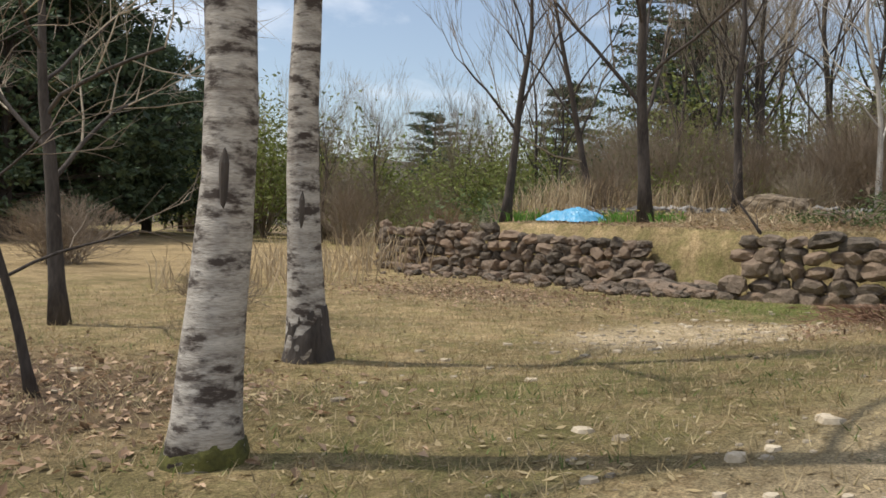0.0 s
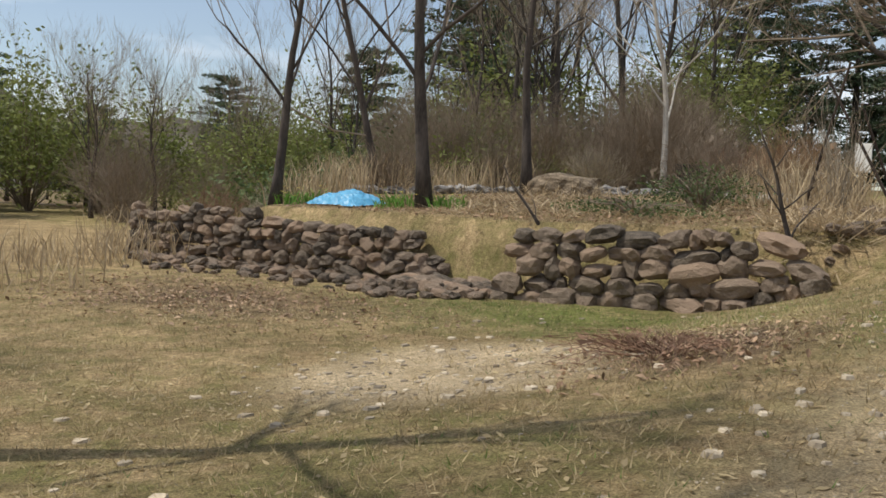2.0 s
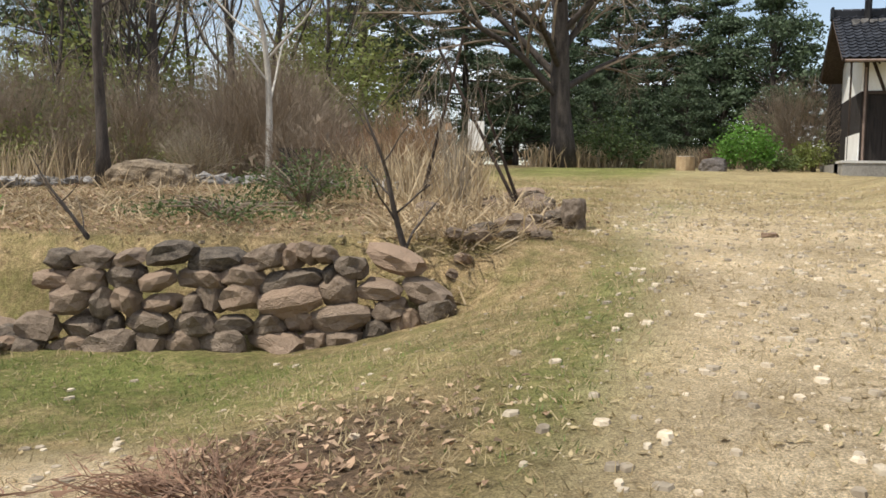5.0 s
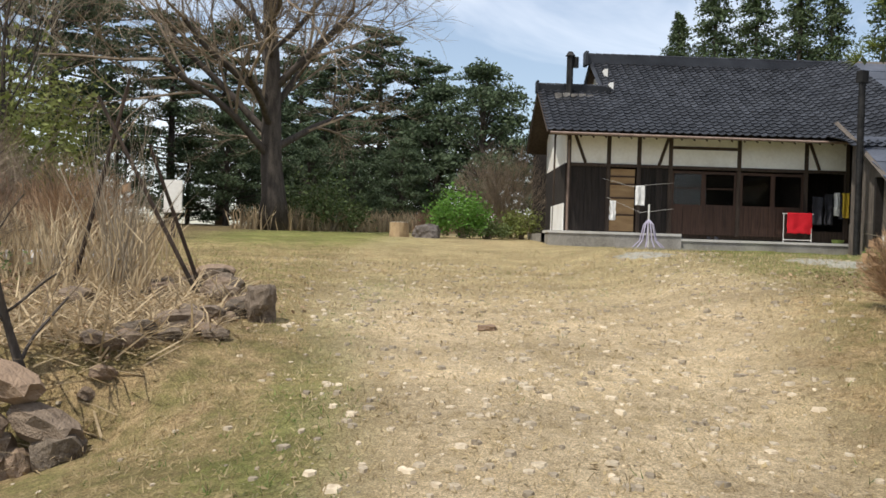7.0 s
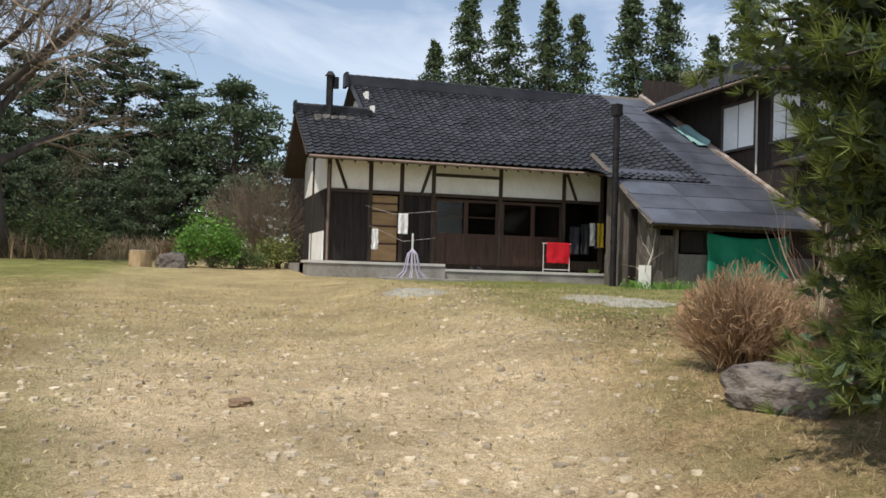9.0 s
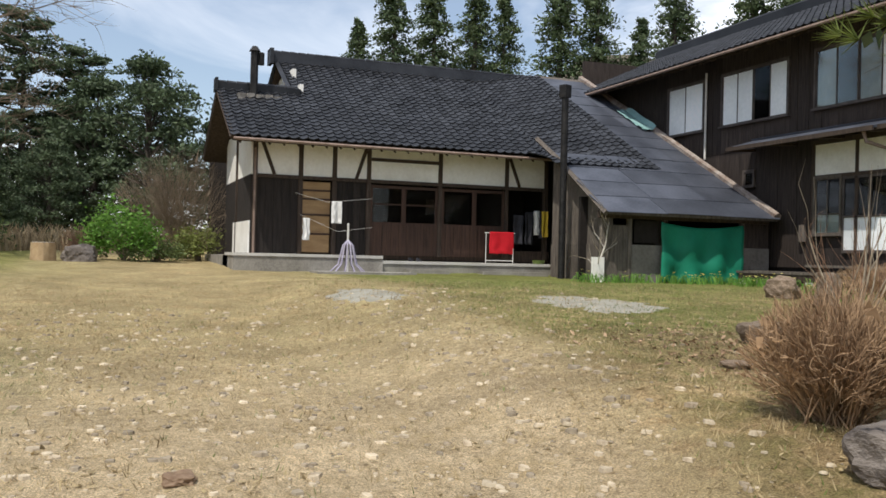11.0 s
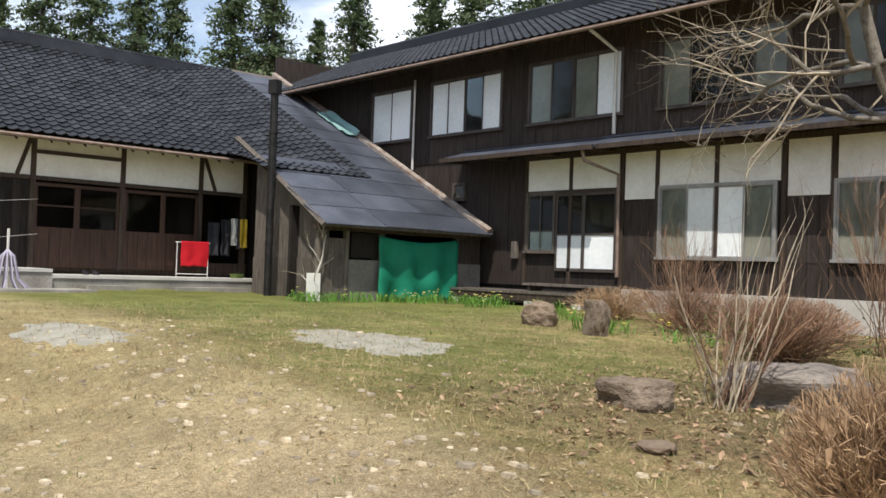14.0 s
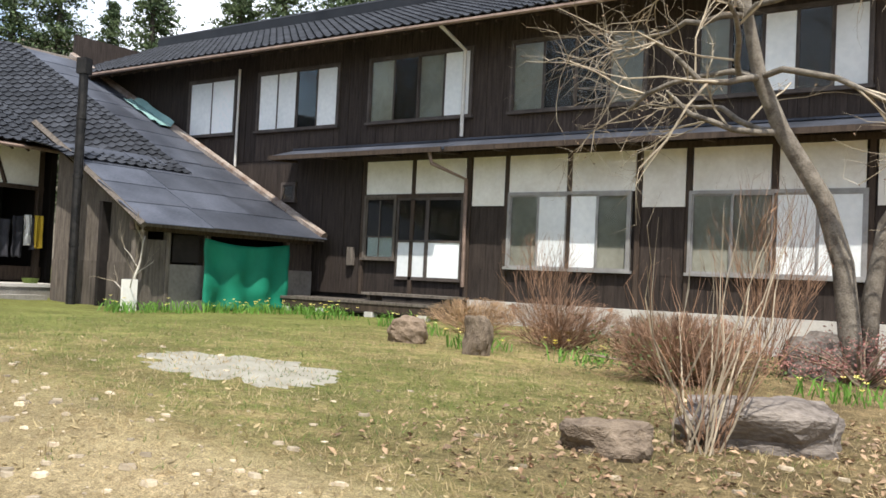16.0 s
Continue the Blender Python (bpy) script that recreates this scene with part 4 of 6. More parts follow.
# ---- stone walls ----
def stone_mesh(seed, flat=0.8):
    """A worn field stone about one unit across."""
    rng = random.Random(seed)
    bm = bmesh.new()
    bmesh.ops.create_icosphere(bm, subdivisions=2, radius=0.5)
    off = Vector((rng.uniform(0, 50), rng.uniform(0, 50), rng.uniform(0, 50)))
    for v in bm.verts:
        c = v.co * 1.0
        m = max(abs(c.x), abs(c.y), abs(c.z))
        c = c.lerp(c * (0.5 / m) * 0.92, 0.6)
        v.co = c * (1 + 0.42 * noise.noise(c * 2.6 + off) + 0.08 * noise.noise(c * 7 + off))
        v.co.z *= flat
    me = bpy.data.meshes.new("stone")
    bm.to_mesh(me)
    bm.free()
    return me


STONES = [stone_mesh(i) for i in range(9)]
for me in STONES:
    me.materials.append(M_STONE)
STONES_GREY = [stone_mesh(40 + i, 0.7) for i in range(5)]
for me in STONES_GREY:
    me.materials.append(M_STONE_GREY)


def place_stone(parent, x, y, z, sx, sy, sz, rng, meshes=None):
    ob = part("stone", rng.choice(meshes or STONES), None, parent)
    ob.matrix_basis = Matrix.LocRotScale((x, y, z), Euler((rng.uniform(-0.32, 0.32), rng.uniform(-0.3, 0.3), rng.uniform(-0.35, 0.35) + rng.choice((0, math.pi)))), (sx, sy, sz))
    return ob


def dry_wall(name, label, xa, ya, xb, yb, top, size, seed, ragged=0.0):
    """A dry stone retaining wall from (xa, ya) to (xb, yb), founded on the ground."""
    rng = random.Random(seed)
    w = thing(name, label, "stone wall")
    run = Vector((xb - xa, yb - ya))
    L = run.length
    run.normalize()
    side = Vector((run.y, -run.x))
    z = 0.0
    while z < 1.4:
        hgt = size * rng.uniform(0.66, 0.88)
        u = -rng.uniform(0, size)
        while u < L:
            ln = size * rng.choice((0.6, 0.9, 1.1, 1.4, 1.75)) * rng.uniform(0.85, 1.15)
            f = (u + ln / 2) / L
            f = max(0, min(1, f))
            wx, wy = xa + run.x * L * f, ya + run.y * L * f
            foot = height(wx - 0.25, wy) - 0.06
            cap = top - ragged * max(0.0, noise.noise((f * 6, seed, 0))) - (ragged * 0.8 if f > 0.92 else 0)
            zz = foot + z + hgt / 2 + rng.uniform(-0.2, 0.2) * hgt
            cap -= 0.2 * smooth01((f - 0.8) / 0.2)
            if foot + z + hgt * 0.5 < cap and u + ln * 0.6 < L:
                back = z * 0.16 + rng.uniform(-0.06, 0.06)
                px = xa + run.x * (u + ln / 2) + 0.12 + back
                py = ya + run.y * (u + ln / 2)
                place_stone(w, px, py, zz, size * 1.15, ln * 1.12, hgt * rng.uniform(1.05, 1.75), rng)
            u += ln
        z += hgt * 0.95
    return w


dry_wall("stone_wall_long", "tumbled dry stone retaining wall of brown stones", 12.4, 16.9, 12.95, 9.6, 1.13, 0.235, 3, 0.42)
dry_wall("stone_wall_round", "dry stone retaining wall of large rounded stones", 12.5, 7.95, 13.6, 4.2, 1.16, 0.31, 8, 0.06)


def rubble(name, label, spots, seed, meshes=None):
    rng = random.Random(seed)
    w = thing(name, label, "stones")
    for x0, y0, x1, y1, n, s0, s1 in spots:
        for i in range(n):
            f = (i + rng.random()) / n
            x, y = x0 + (x1 - x0) * f + rng.gauss(0, 0.12), y0 + (y1 - y0) * f + rng.gauss(0, 0.12)
            s = rng.uniform(s0, s1)
            place_stone(w, x, y, height(x, y) + s * 0.22, s, s * rng.uniform(0.8, 1.5), s * rng.uniform(0.6, 0.9), rng, meshes)
    return w


rubble("fallen_stones", "loose stones fallen from the terrace steps", [(12.0, 10.2, 12.5, 8.3, 46, 0.15, 0.36), (12.4, 10.0, 12.75, 8.3, 24, 0.2, 0.4), (12.85, 9.8, 13.2, 8.2, 26, 0.14, 0.3), (12.0, 16.2, 12.2, 10.0, 60, 0.12, 0.3), (11.3, 15.0, 11.6, 9.2, 40, 0.08, 0.2), (11.0, 9.4, 12.0, 8.4, 16, 0.1, 0.24)], 4)
rubble("low_garden_wall", "low row of pale stones edging the terrace", [(17.5, 16.0, 20.8, 13.8, 40, 0.2, 0.42), (20.8, 13.8, 22.8, 10.6, 52, 0.2, 0.45), (22.8, 10.6, 20.5, 6.0, 34, 0.2, 0.4)], 5, STONES_GREY)
rubble("edging_stones", "rough stones edging the planted bed", [(14.0, 4.5, 15.6, 3.7, 9, 0.12, 0.26), (15.6, 3.9, 16.7, 3.55, 9, 0.15, 0.32), (16.8, 3.6, 19.8, 4.7, 22, 0.15, 0.36), (16.5, 5.0, 20, 4.6, 12, 0.15, 0.3)], 6)


def single_rock(name, label, x, y, sx, sy, sz, seed, mat=M_ROCK, sink=0.3, turn=0.0):
    rng = random.Random(seed)
    bm = bmesh.new()
    bmesh.ops.create_icosphere(bm, subdivisions=4, radius=0.5)
    off = Vector((seed * 3.1, seed * 1.7, 0))
    for v in bm.verts:
        c = v.co * 1.0
        m = max(abs(c.x), abs(c.y), abs(c.z))
        c = c.lerp(c * (0.5 / m) * 0.9, 0.55)
        v.co = c * (1 + 0.34 * noise.noise(c * 2.2 + off) + 0.12 * noise.noise(c * 6 + off) + 0.04 * noise.noise(c * 16 + off))
    me = bpy.data.meshes.new(name)
    bm.to_mesh(me)
    bm.free()
    me.materials.append(mat)
    me.polygons.foreach_set("use_smooth", [False] * len(me.polygons))
    ob = tagged(new(name, me), label, "rock")
    ob.matrix_basis = Matrix.LocRotScale((x, y, height(x, y) + sz * (0.5 - sink)), Euler((0, 0, turn)), (sx, sy, sz))
    return ob


single_rock("garden_rock", "broad flat grey rock under a clipped bush", 14.65, -2.55, 0.82, 0.5, 0.42, 1, sink=0.32, turn=0.6)
single_rock("garden_rock", "low brown rock split by a dark hollow", 18.75, -4.95, 0.64, 0.5, 0.33, 2, M_STONE, turn=0.3)
single_rock("garden_rock", "long layered grey rock behind bare stems", 18.1, -6.4, 1.4, 0.7, 0.6, 3, turn=0.55)
single_rock("standing_stone", "upright brown standing stone in the flower bed", 22.85, -9.5, 0.4, 0.3, 0.68, 4, M_STONE, 0.2, 0.2)
single_rock("bed_stone", "leaning dark stone in the flower bed", 24.35, -9.85, 0.58, 0.4, 0.48, 5, M_STONE, 0.2, 0.5)
single_rock("edge_stone", "upright grey stone at the bed corner", 16.45, 3.4, 0.33, 0.3, 0.46, 9, M_STONE, 0.2, 0.2)
single_rock("yard_rock", "rounded pink-grey rock by the house footing", 19.3, -13.2, 0.9, 0.7, 0.9, 7, M_ROCK, 0.25, 0.2)
single_rock("lawn_stone", "flat stone lying in the dry grass", 17.6, -3.6, 0.32, 0.24, 0.09, 8, M_STONE, 0.3, 0.2)


# ---- trees and shrubs ----
def grown(rng, wood, twigs, p, d, length, r, level, top, spread=0.7, kids=(3, 5), up=0.25, gnarl=0.12, taper=0.6, sides=(8, 6, 4, 3, 3, 3), thin=0.0035):
    """A limb and all that grows from it."""
    n = 5 if level < 2 else 3
    pts, radii = [p.copy()], [r]
    q, dd = p.copy(), d.copy()
    for i in range(n):
        dd = (dd + Vector((rng.gauss(0, gnarl), rng.gauss(0, gnarl), rng.gauss(0, gnarl) + up * 0.12))).normalized()
        q = q + dd * (length / n)
        pts.append(q.copy())
        radii.append(r * (1 - (1 - taper) * (i + 1) / n) if level < top else r * (1 - 0.75 * (i + 1) / n))
    (wood if level < 2 else twigs).tube(pts, radii, sides[min(level, 5)], cap=False)
    if level >= top:
        return
    count = rng.randint(*kids)
    for i in range(count):
        f = rng.uniform(0.3, 1.0) if i else 1.0
        k = min(n - 1, int(f * n))
        a = pts[k].lerp(pts[k + 1], f * n - k) if f < 1 else pts[-1]
        base = (pts[k + 1] - pts[k]).normalized()
        side = base.cross(Vector((rng.gauss(0, 1), rng.gauss(0, 1), rng.gauss(0, 1)))).normalized()
        nd = (base + side * rng.uniform(0.4, 1.2) * spread + Vector((0, 0, up))).normalized()
        grown(rng, wood, twigs, a, nd, length * rng.uniform(0.5, 0.8), max(thin, radii[k] * rng.uniform(0.4, 0.62)), level + 1, top, spread, kids, up, gnarl, taper, sides, thin)


def bare_tree(name, label, x, y, tall, r, seed, lean=(0, 0), fork=0.35, limbs=6, top=4, spread=0.75, kids=(3, 5), up=0.25, bark=M_BARK, twig=M_TWIG, z=None, group="", thin=0.0035):
    rng = random.Random(seed)
    zz = height(x, y) - 0.05 if z is None else z
    t = thing(name, label, "tree", group, at=(x, y, zz))
    trunk, wood, twigs = Shape(), Shape(), Shape()
    pts, radii = [], []
    n = 10
    for i in range(n + 1):
        f = i / n
        wob = Vector((noise.noise((f * 2.5, seed, 0)), noise.noise((f * 2.5, seed, 9)), 0)) * (0.05 * tall * f)
        pts.append(Vector((lean[0] * f, lean[1] * f, tall * 0.8 * f)) + wob)
        radii.append(r * ((1 - 0.78 * f) + 0.45 * math.exp(-f * 22)))
    trunk.tube(pts, radii, 12, wobble=0.05, rng=rng)
    for i in range(limbs):
        f = fork + (1 - fork) * (i + rng.random() * 0.6) / limbs
        k = min(n - 1, int(f * n))
        a = pts[k].lerp(pts[k + 1], f * n - k)
        ang = i * 2.4 + rng.uniform(-0.5, 0.5)
        d = Vector((math.cos(ang) * spread, math.sin(ang) * spread, 0.75)).normalized()
        grown(rng, wood, twigs, a, d, tall * rng.uniform(0.22, 0.34) * (1.15 - 0.5 * f), radii[k] * 0.42, 1, top, spread, kids, up, thin=thin)
    part("trunk", trunk, bark, t, smooth=True)
    part("branchwork", wood, bark, t, smooth=True)
    part("twig_mass", twigs, twig, t)
    return t


def tuft_leaf(s, c, size, rng, droop=0.0):
    a = Vector((rng.gauss(0, 1), rng.gauss(0, 1), rng.gauss(0, 0.7) - droop)).normalized() * size
    b = a.cross(Vector((rng.gauss(0, 1), rng.gauss(0, 1), rng.gauss(0, 1)))).normalized() * size * rng.uniform(0.3, 0.55)
    s.quad(c - a * 0.5, c + b * 0.5, c + a * 0.5, c - b * 0.5)


def conifer(name, label, x, y, tall, wide, seed, mat, first=0.08, whorls=26, leaf=0.22, per=26, ragged=0.3, droop=0.3, z=None, shape=1.0, group=""):
    """A trunk with whorls of boughs that carry many small sprays."""
    rng = random.Random(seed)
    zz = height(x, y) - 0.1 if z is None else z
    t = thing(name, label, "tree", group, at=(x, y, zz))
    part("trunk", Shape().tube([(0, 0, 0), (0.05, 0, tall * 0.5), (0, 0, tall * 0.98)], [wide * 0.07 + 0.05, wide * 0.045 + 0.03, 0.02], 8), M_BARK, t)
    boughs, crown = Shape(), Shape()
    for i in range(whorls):
        for j in range(rng.randint(4, 6)):
            f = first + (1 - first) * (i + rng.uniform(-0.8, 1.2)) / whorls
            f = max(first * 0.6, min(0.985, f))
            reach = wide * (1 - f) ** shape * rng.uniform(1 - ragged, 1 + ragged * 0.6) + wide * 0.05
            ang = rng.uniform(0, 2 * math.pi)
            rr = reach * rng.uniform(1 - ragged, 1.0)
            p0 = Vector((0, 0, tall * f))
            p1 = Vector((math.cos(ang) * rr, math.sin(ang) * rr, tall * f - droop * rr + rng.uniform(-0.4, 0.4)))
            boughs.tube([p0, p1], [0.035, 0.01], 3, cap=False)
            for k in range(per):
                g = rng.uniform(0.15, 1.05)
                c = p0.lerp(p1, g) + Vector((rng.gauss(0, 0.10 * rr + 0.08), rng.gauss(0, 0.10 * rr + 0.08), rng.gauss(0, 0.12 + 0.03 * rr)))
                tuft_leaf(crown, c, leaf * rng.uniform(0.6, 1.5), rng, 0.35)
    part("bough_frame", boughs, M_BARK, t)
    part("crown", crown, mat, t)
    return t


def leaf_shrub(name, label, x, y, wide, tall, seed, mat, leaves=2500, leaf=0.09, stems=14, twig=M_TWIG, group="", z=None):
    """Stems from one foot with leaves in uneven clumps."""
    rng = random.Random(seed)
    t = thing(name, label, "shrub", group, at=(x, y, (height(x, y) if z is None else z) - 0.03))
    st, cr = Shape(), Shape()
    tips = []
    for i in range(stems):
        ang, rr = rng.uniform(0, 6.283), wide * 0.5 * math.sqrt(rng.random())
        p = Vector((math.cos(ang) * rr, math.sin(ang) * rr, tall * rng.uniform(0.45, 0.95) * (1 - 0.35 * (2 * rr / wide) ** 2)))
        st.tube([(rng.gauss(0, 0.05), rng.gauss(0, 0.05), 0), p * 0.5 + Vector((rng.gauss(0, 0.05), 0, 0.1)), p], [0.02, 0.014, 0.005], 4, cap=False)
        tips.append(p)
    for i in range(leaves):
        c = rng.choice(tips)
        c = Vector((c.x, c.y, c.z * rng.uniform(0.35, 1.05))) + Vector((rng.gauss(0, wide * 0.10), rng.gauss(0, wide * 0.10), rng.gauss(0, tall * 0.07)))
        if c.z > 0.02:
            tuft_leaf(cr, c, leaf * rng.uniform(0.6, 1.4), rng)
    part("stemwork", st, twig, t)
    part("foliage", cr, mat, t)
    return t


def twig_shrub(name, label, x, y, wide, tall, seed, mat, stems=60, fan=0.5, kids=(3, 5), round_top=True, r=0.008, top=3, group="", z=None):
    """A bare shrub: many stems that fork into fine twigs."""
    rng = random.Random(seed)
    t = thing(name, label, "shrub", group, at=(x, y, (height(x, y) if z is None else z) - 0.03))
    wood, tw = Shape(), Shape()
    for i in range(stems):
        ang, tilt = rng.uniform(0, 6.283), math.sqrt(rng.random())
        d = Vector((math.cos(ang) * tilt * wide * 0.5, math.sin(ang) * tilt * wide * 0.5, tall * (1 - (0.45 * tilt ** 2 if round_top else 0.1 * tilt))))
        L = d.length * rng.uniform(0.5, 0.75)
        p = Vector((rng.gauss(0, wide * 0.05), rng.gauss(0, wide * 0.05), 0))
        grown(rng, wood, tw, p, d.normalized(), L * (0.8 if top > 2 else 0.95), r, 1, top, fan, kids, 0.15, 0.10, 0.6, (5, 4, 3, 3, 3, 3))
    for s in (wood, tw):
        # growth stays within the rounded outline of the shrub
        out = []
        for x0, y0, z0 in s.v:
            e = math.sqrt((x0 / (wide * 0.5)) ** 2 + (y0 / (wide * 0.5)) ** 2 + (z0 / tall) ** (2 if round_top else 6))
            k = 1 / e * (0.9 + 0.13 * noise.noise((x0 * 3, y0 * 3, z0 * 3))) if e > 1 else 1.0
            out.append((x0 * k, y0 * k, z0 * k if round_top else min(z0, tall)))
        s.v = out
    part("stemwork", wood, mat, t)
    part("twig_mass", tw, mat, t)
    return t


def reeds(name, label, spots, seed, mat=M_REED, tall=1.3, lean=0.25, wide=0.012):
    """A stand of dry stalks with a few bent blades."""
    rng = random.Random(seed)
    s = Shape()
    for x, y, rad, n in spots:
        for i in range(n):
            a, rr = rng.uniform(0, 6.283), rad * math.sqrt(rng.random())
            px, py = x + math.cos(a) * rr, y + math.sin(a) * rr
            pz = height(px, py)
            h = tall * rng.uniform(0.45, 1.15)
            d = Vector((rng.gauss(0, lean), rng.gauss(0, lean), 1)).normalized()
            q = Vector((px, py, pz))
            w = Vector((rng.gauss(0, 1), rng.gauss(0, 1), 0)).normalized() * wide
            m = q + d * h * 0.6
            e = m + (d + Vector((rng.gauss(0, 0.35), rng.gauss(0, 0.35), -0.15))) * h * 0.4
            s.quad(q - w, q + w, m + w * 0.7, m - w * 0.7)
            s.tri(m - w * 0.7, m + w * 0.7, e)
    return tagged(part(name, s, mat), label, "reeds", kind="stuff")


def birch(x, y, r, tall, lean, seed, label):
    rng = random.Random(seed)
    t = thing("birch_tree", label, "tree", "birches by the path", at=(x, y, height(x, y) - 0.08))
    pts, radii = [], []
    n = 40
    for i in range(n + 1):
        f = i / n
        pts.append(Vector((lean[0] * f * (1.2 - 0.2 * f), lean[1] * f, tall * f)) + Vector((noise.noise((f * 5, seed, 0)), noise.noise((f * 5, seed, 5)), 0)) * 0.10 * min(1, f * 6))
        radii.append(r * (1 - 0.75 * f) * (1 + 0.05 * noise.noise((f * 30, seed, 2))) + r * 0.5 * math.exp(-f * tall * 3.2))
    s = Shape().tube(pts, radii, 20, wobble=0.022, rng=rng)
    part("trunk", s, M_BIRCH, t, "white peeling birch bark with dark bands", True)
    up_to = 0.2 if seed == 1 else 0.5
    foot = []
    for i in range(9):
        f = i / 8
        k = up_to * f / tall * n
        c = pts[int(k)].lerp(pts[int(k) + 1], k - int(k))
        foot.append((c + Vector((0.012, -0.01, 0)) * f, (r * (1 - 0.03 * f) + r * 0.5 * math.exp(-up_to * f * 3.2)) * (1.04 - 0.10 * f ** 4)))
    b = Shape().tube([c for c, q in foot], [q for c, q in foot], 20, wobble=0.07, rng=rng)
    part("root_flare", b, M_MOSS if seed == 1 else M_BARK, t, "dark mossy foot of the trunk", True)
    for k, (h, a) in enumerate(((1.45, -0.3), )):
        i = int(h / tall * n)
        c = pts[i] + Vector((math.cos(a - 1.9), math.sin(a - 1.9), 0)) * radii[i] * 0.93
        part("scar", Shape().tube([c - Vector((0, 0, 0.2)), c - Vector((0, 0, 0.1)), c + Vector((0, 0, 0.06)), c + Vector((0, 0, 0.13))], [0.006, 0.02, 0.023, 0.006], 8), M_BARK, t)
    wood, tw = Shape(), Shape()
    for i in range(14):
        f = rng.uniform(0.42, 0.98)
        k = min(n - 1, int(f * n))
        ang = i * 2.4
        grown(rng, wood, tw, pts[k], Vector((math.cos(ang), math.sin(ang), 0.8)).normalized(), tall * 0.2 * (1.3 - f), radii[k] * 0.4, 1, 4, 0.7, (3, 5))
    part("branchwork", wood, M_BARK, t)
    part("twig_mass", tw, M_TWIG, t)


birch(1.96, 3.86, 0.132, 10.5, (0.31, 0.09), 1, "near birch with peeling white bark and mossy foot")
birch(4.03, 6.32, 0.14, 10.0, (-0.36, 0.27), 2, "birch with pale bark and dark split foot")
bare_tree("bare_tree", "dark thin tree with spreading bare branches among leaf litter", 3.15, 9.4, 5.5, 0.085, 11, (-0.2, 0.5), 0.3, 9, 4, 0.9, up=0.1, twig=M_TWIG_PALE)
bare_tree("sapling", "thin dark leaning sapling beside leaf litter", 1.88, 5.95, 2.8, 0.035, 12, (-0.5, 0.2), 0.3, 6, 3, 0.9, up=0.1)
twig_shrub("brush_pile", "heap of dark cut brushwood at the field edge", 6.3, 19.0, 3.4, 1.5, 13, M_TWIG, 130, 0.9)
twig_shrub("dead_stems", "low mat of dead reddish stems and leaves", 8.7, 3.9, 2.4, 0.16, 15, M_TWIG_RED, 60, 0.9)
twig_shrub("low_bramble", "dark low bramble at the field edge", 5.2, 10.3, 1.6, 0.5, 14, M_TWIG, 50, 0.9)

# trees on the terrace
bare_tree("terrace_tree", "dark bare tree with ascending branches beside the stone wall", 14.37, 14.9, 7.5, 0.105, 21, (0.5, -0.2), 0.25, 9, 4, 0.55, (3, 5), 0.4)
bare_tree("terrace_tree", "dark bare tree rooted behind the wall top", 15.0, 11.6, 10.0, 0.13, 22, (-0.3, 0.4), 0.22, 13, 4, 0.6, (3, 5), 0.4)
bare_tree("terrace_tree", "slender bare tree leaning over brushwood", 19.5, 16.8, 9.5, 0.105, 23, (-1.2, 1.2), 0.25, 11, 4, 0.6, (3, 5), 0.4)
bare_tree("terrace_tree", "tall bare tree with one long side branch", 20.4, 13.0, 9.5, 0.12, 24, (-0.1, 0.3), 0.42, 9, 4, 0.85, (3, 4), 0.25, bark=M_BARK, twig=M_TWIG_PALE)
bare_tree("pale_tree", "slender pale-barked bare tree beside the low stone row", 22.0, 10.3, 9.5, 0.075, 25, (-0.2, 0.3), 0.2, 14, 4, 0.9, (2, 4), 0.15, bark=M_PALEBARK, twig=M_TWIG_PALE)
bare_tree("sapling", "forked bare fruit sapling behind the stone wall", 14.2, 4.75, 2.1, 0.04, 26, (-0.3, 0.4), 0.12, 8, 3, 0.8, (2, 4), 0.5, bark=M_BARK, twig=M_TWIG)
bare_tree("sapling", "small leaning bare sapling at the wall top", 13.7, 8.3, 1.1, 0.025, 27, (-0.2, 0.6), 0.1, 6, 3, 0.8, (2, 3), 0.5)
leaf_shrub("evergreen_shrub", "thin dark evergreen shrub behind the wall", 16.9, 7.2, 1.9, 0.85, 28, M_SHRUB, 1800, 0.06, 40)
leaf_shrub("evergreen_shrub", "low evergreen ground cover above the wall", 15.4, 7.6, 2.2, 0.4, 29, M_SHRUB, 1200, 0.06, 30)
twig_shrub("weigela_shrub", "orange-brown bare shrub behind dry stalks", 22.5, 7.6, 2.4, 1.9, 30, M_TWIG_ORANGE, 70, 0.6)
twig_shrub("tall_canes", "tall pale dry canes rising from straw", 17.6, 5.2, 1.7, 2.2, 31, M_TWIG_PALE, 28, 0.35, (2, 3), False, 0.009, 2)
for i, (x, y, sd) in enumerate(((19, 8, 1), (24, 7.5, 2), (25, 10, 3), (18.5, 15.5, 4), (16.6, 17.2, 5), (15, 17.5, 6), (22, 15, 7), (24.5, 13.5, 8), (28, 10.5, 9))):
    twig_shrub("bare_shrub", "tangled bare brown shrub among dry stalks", x, y, 2.6, 1.6, 60 + i, (M_TWIG, M_TWIG_PALE, M_TWIG_RED)[i % 3], 55, 0.8, group="tangled shrubs")
reeds("dry_reed_stand", "pale dry reeds and stalks along the terrace", [(15.8, 16.2, 1.8, 500), (18, 17, 2, 500), (12.6, 16.5, 1.4, 220), (23, 8, 2, 400), (26, 9, 2, 400), (21, 16, 2.5, 500), (19.8, 6.6, 1.3, 300)], 41, tall=1.05)
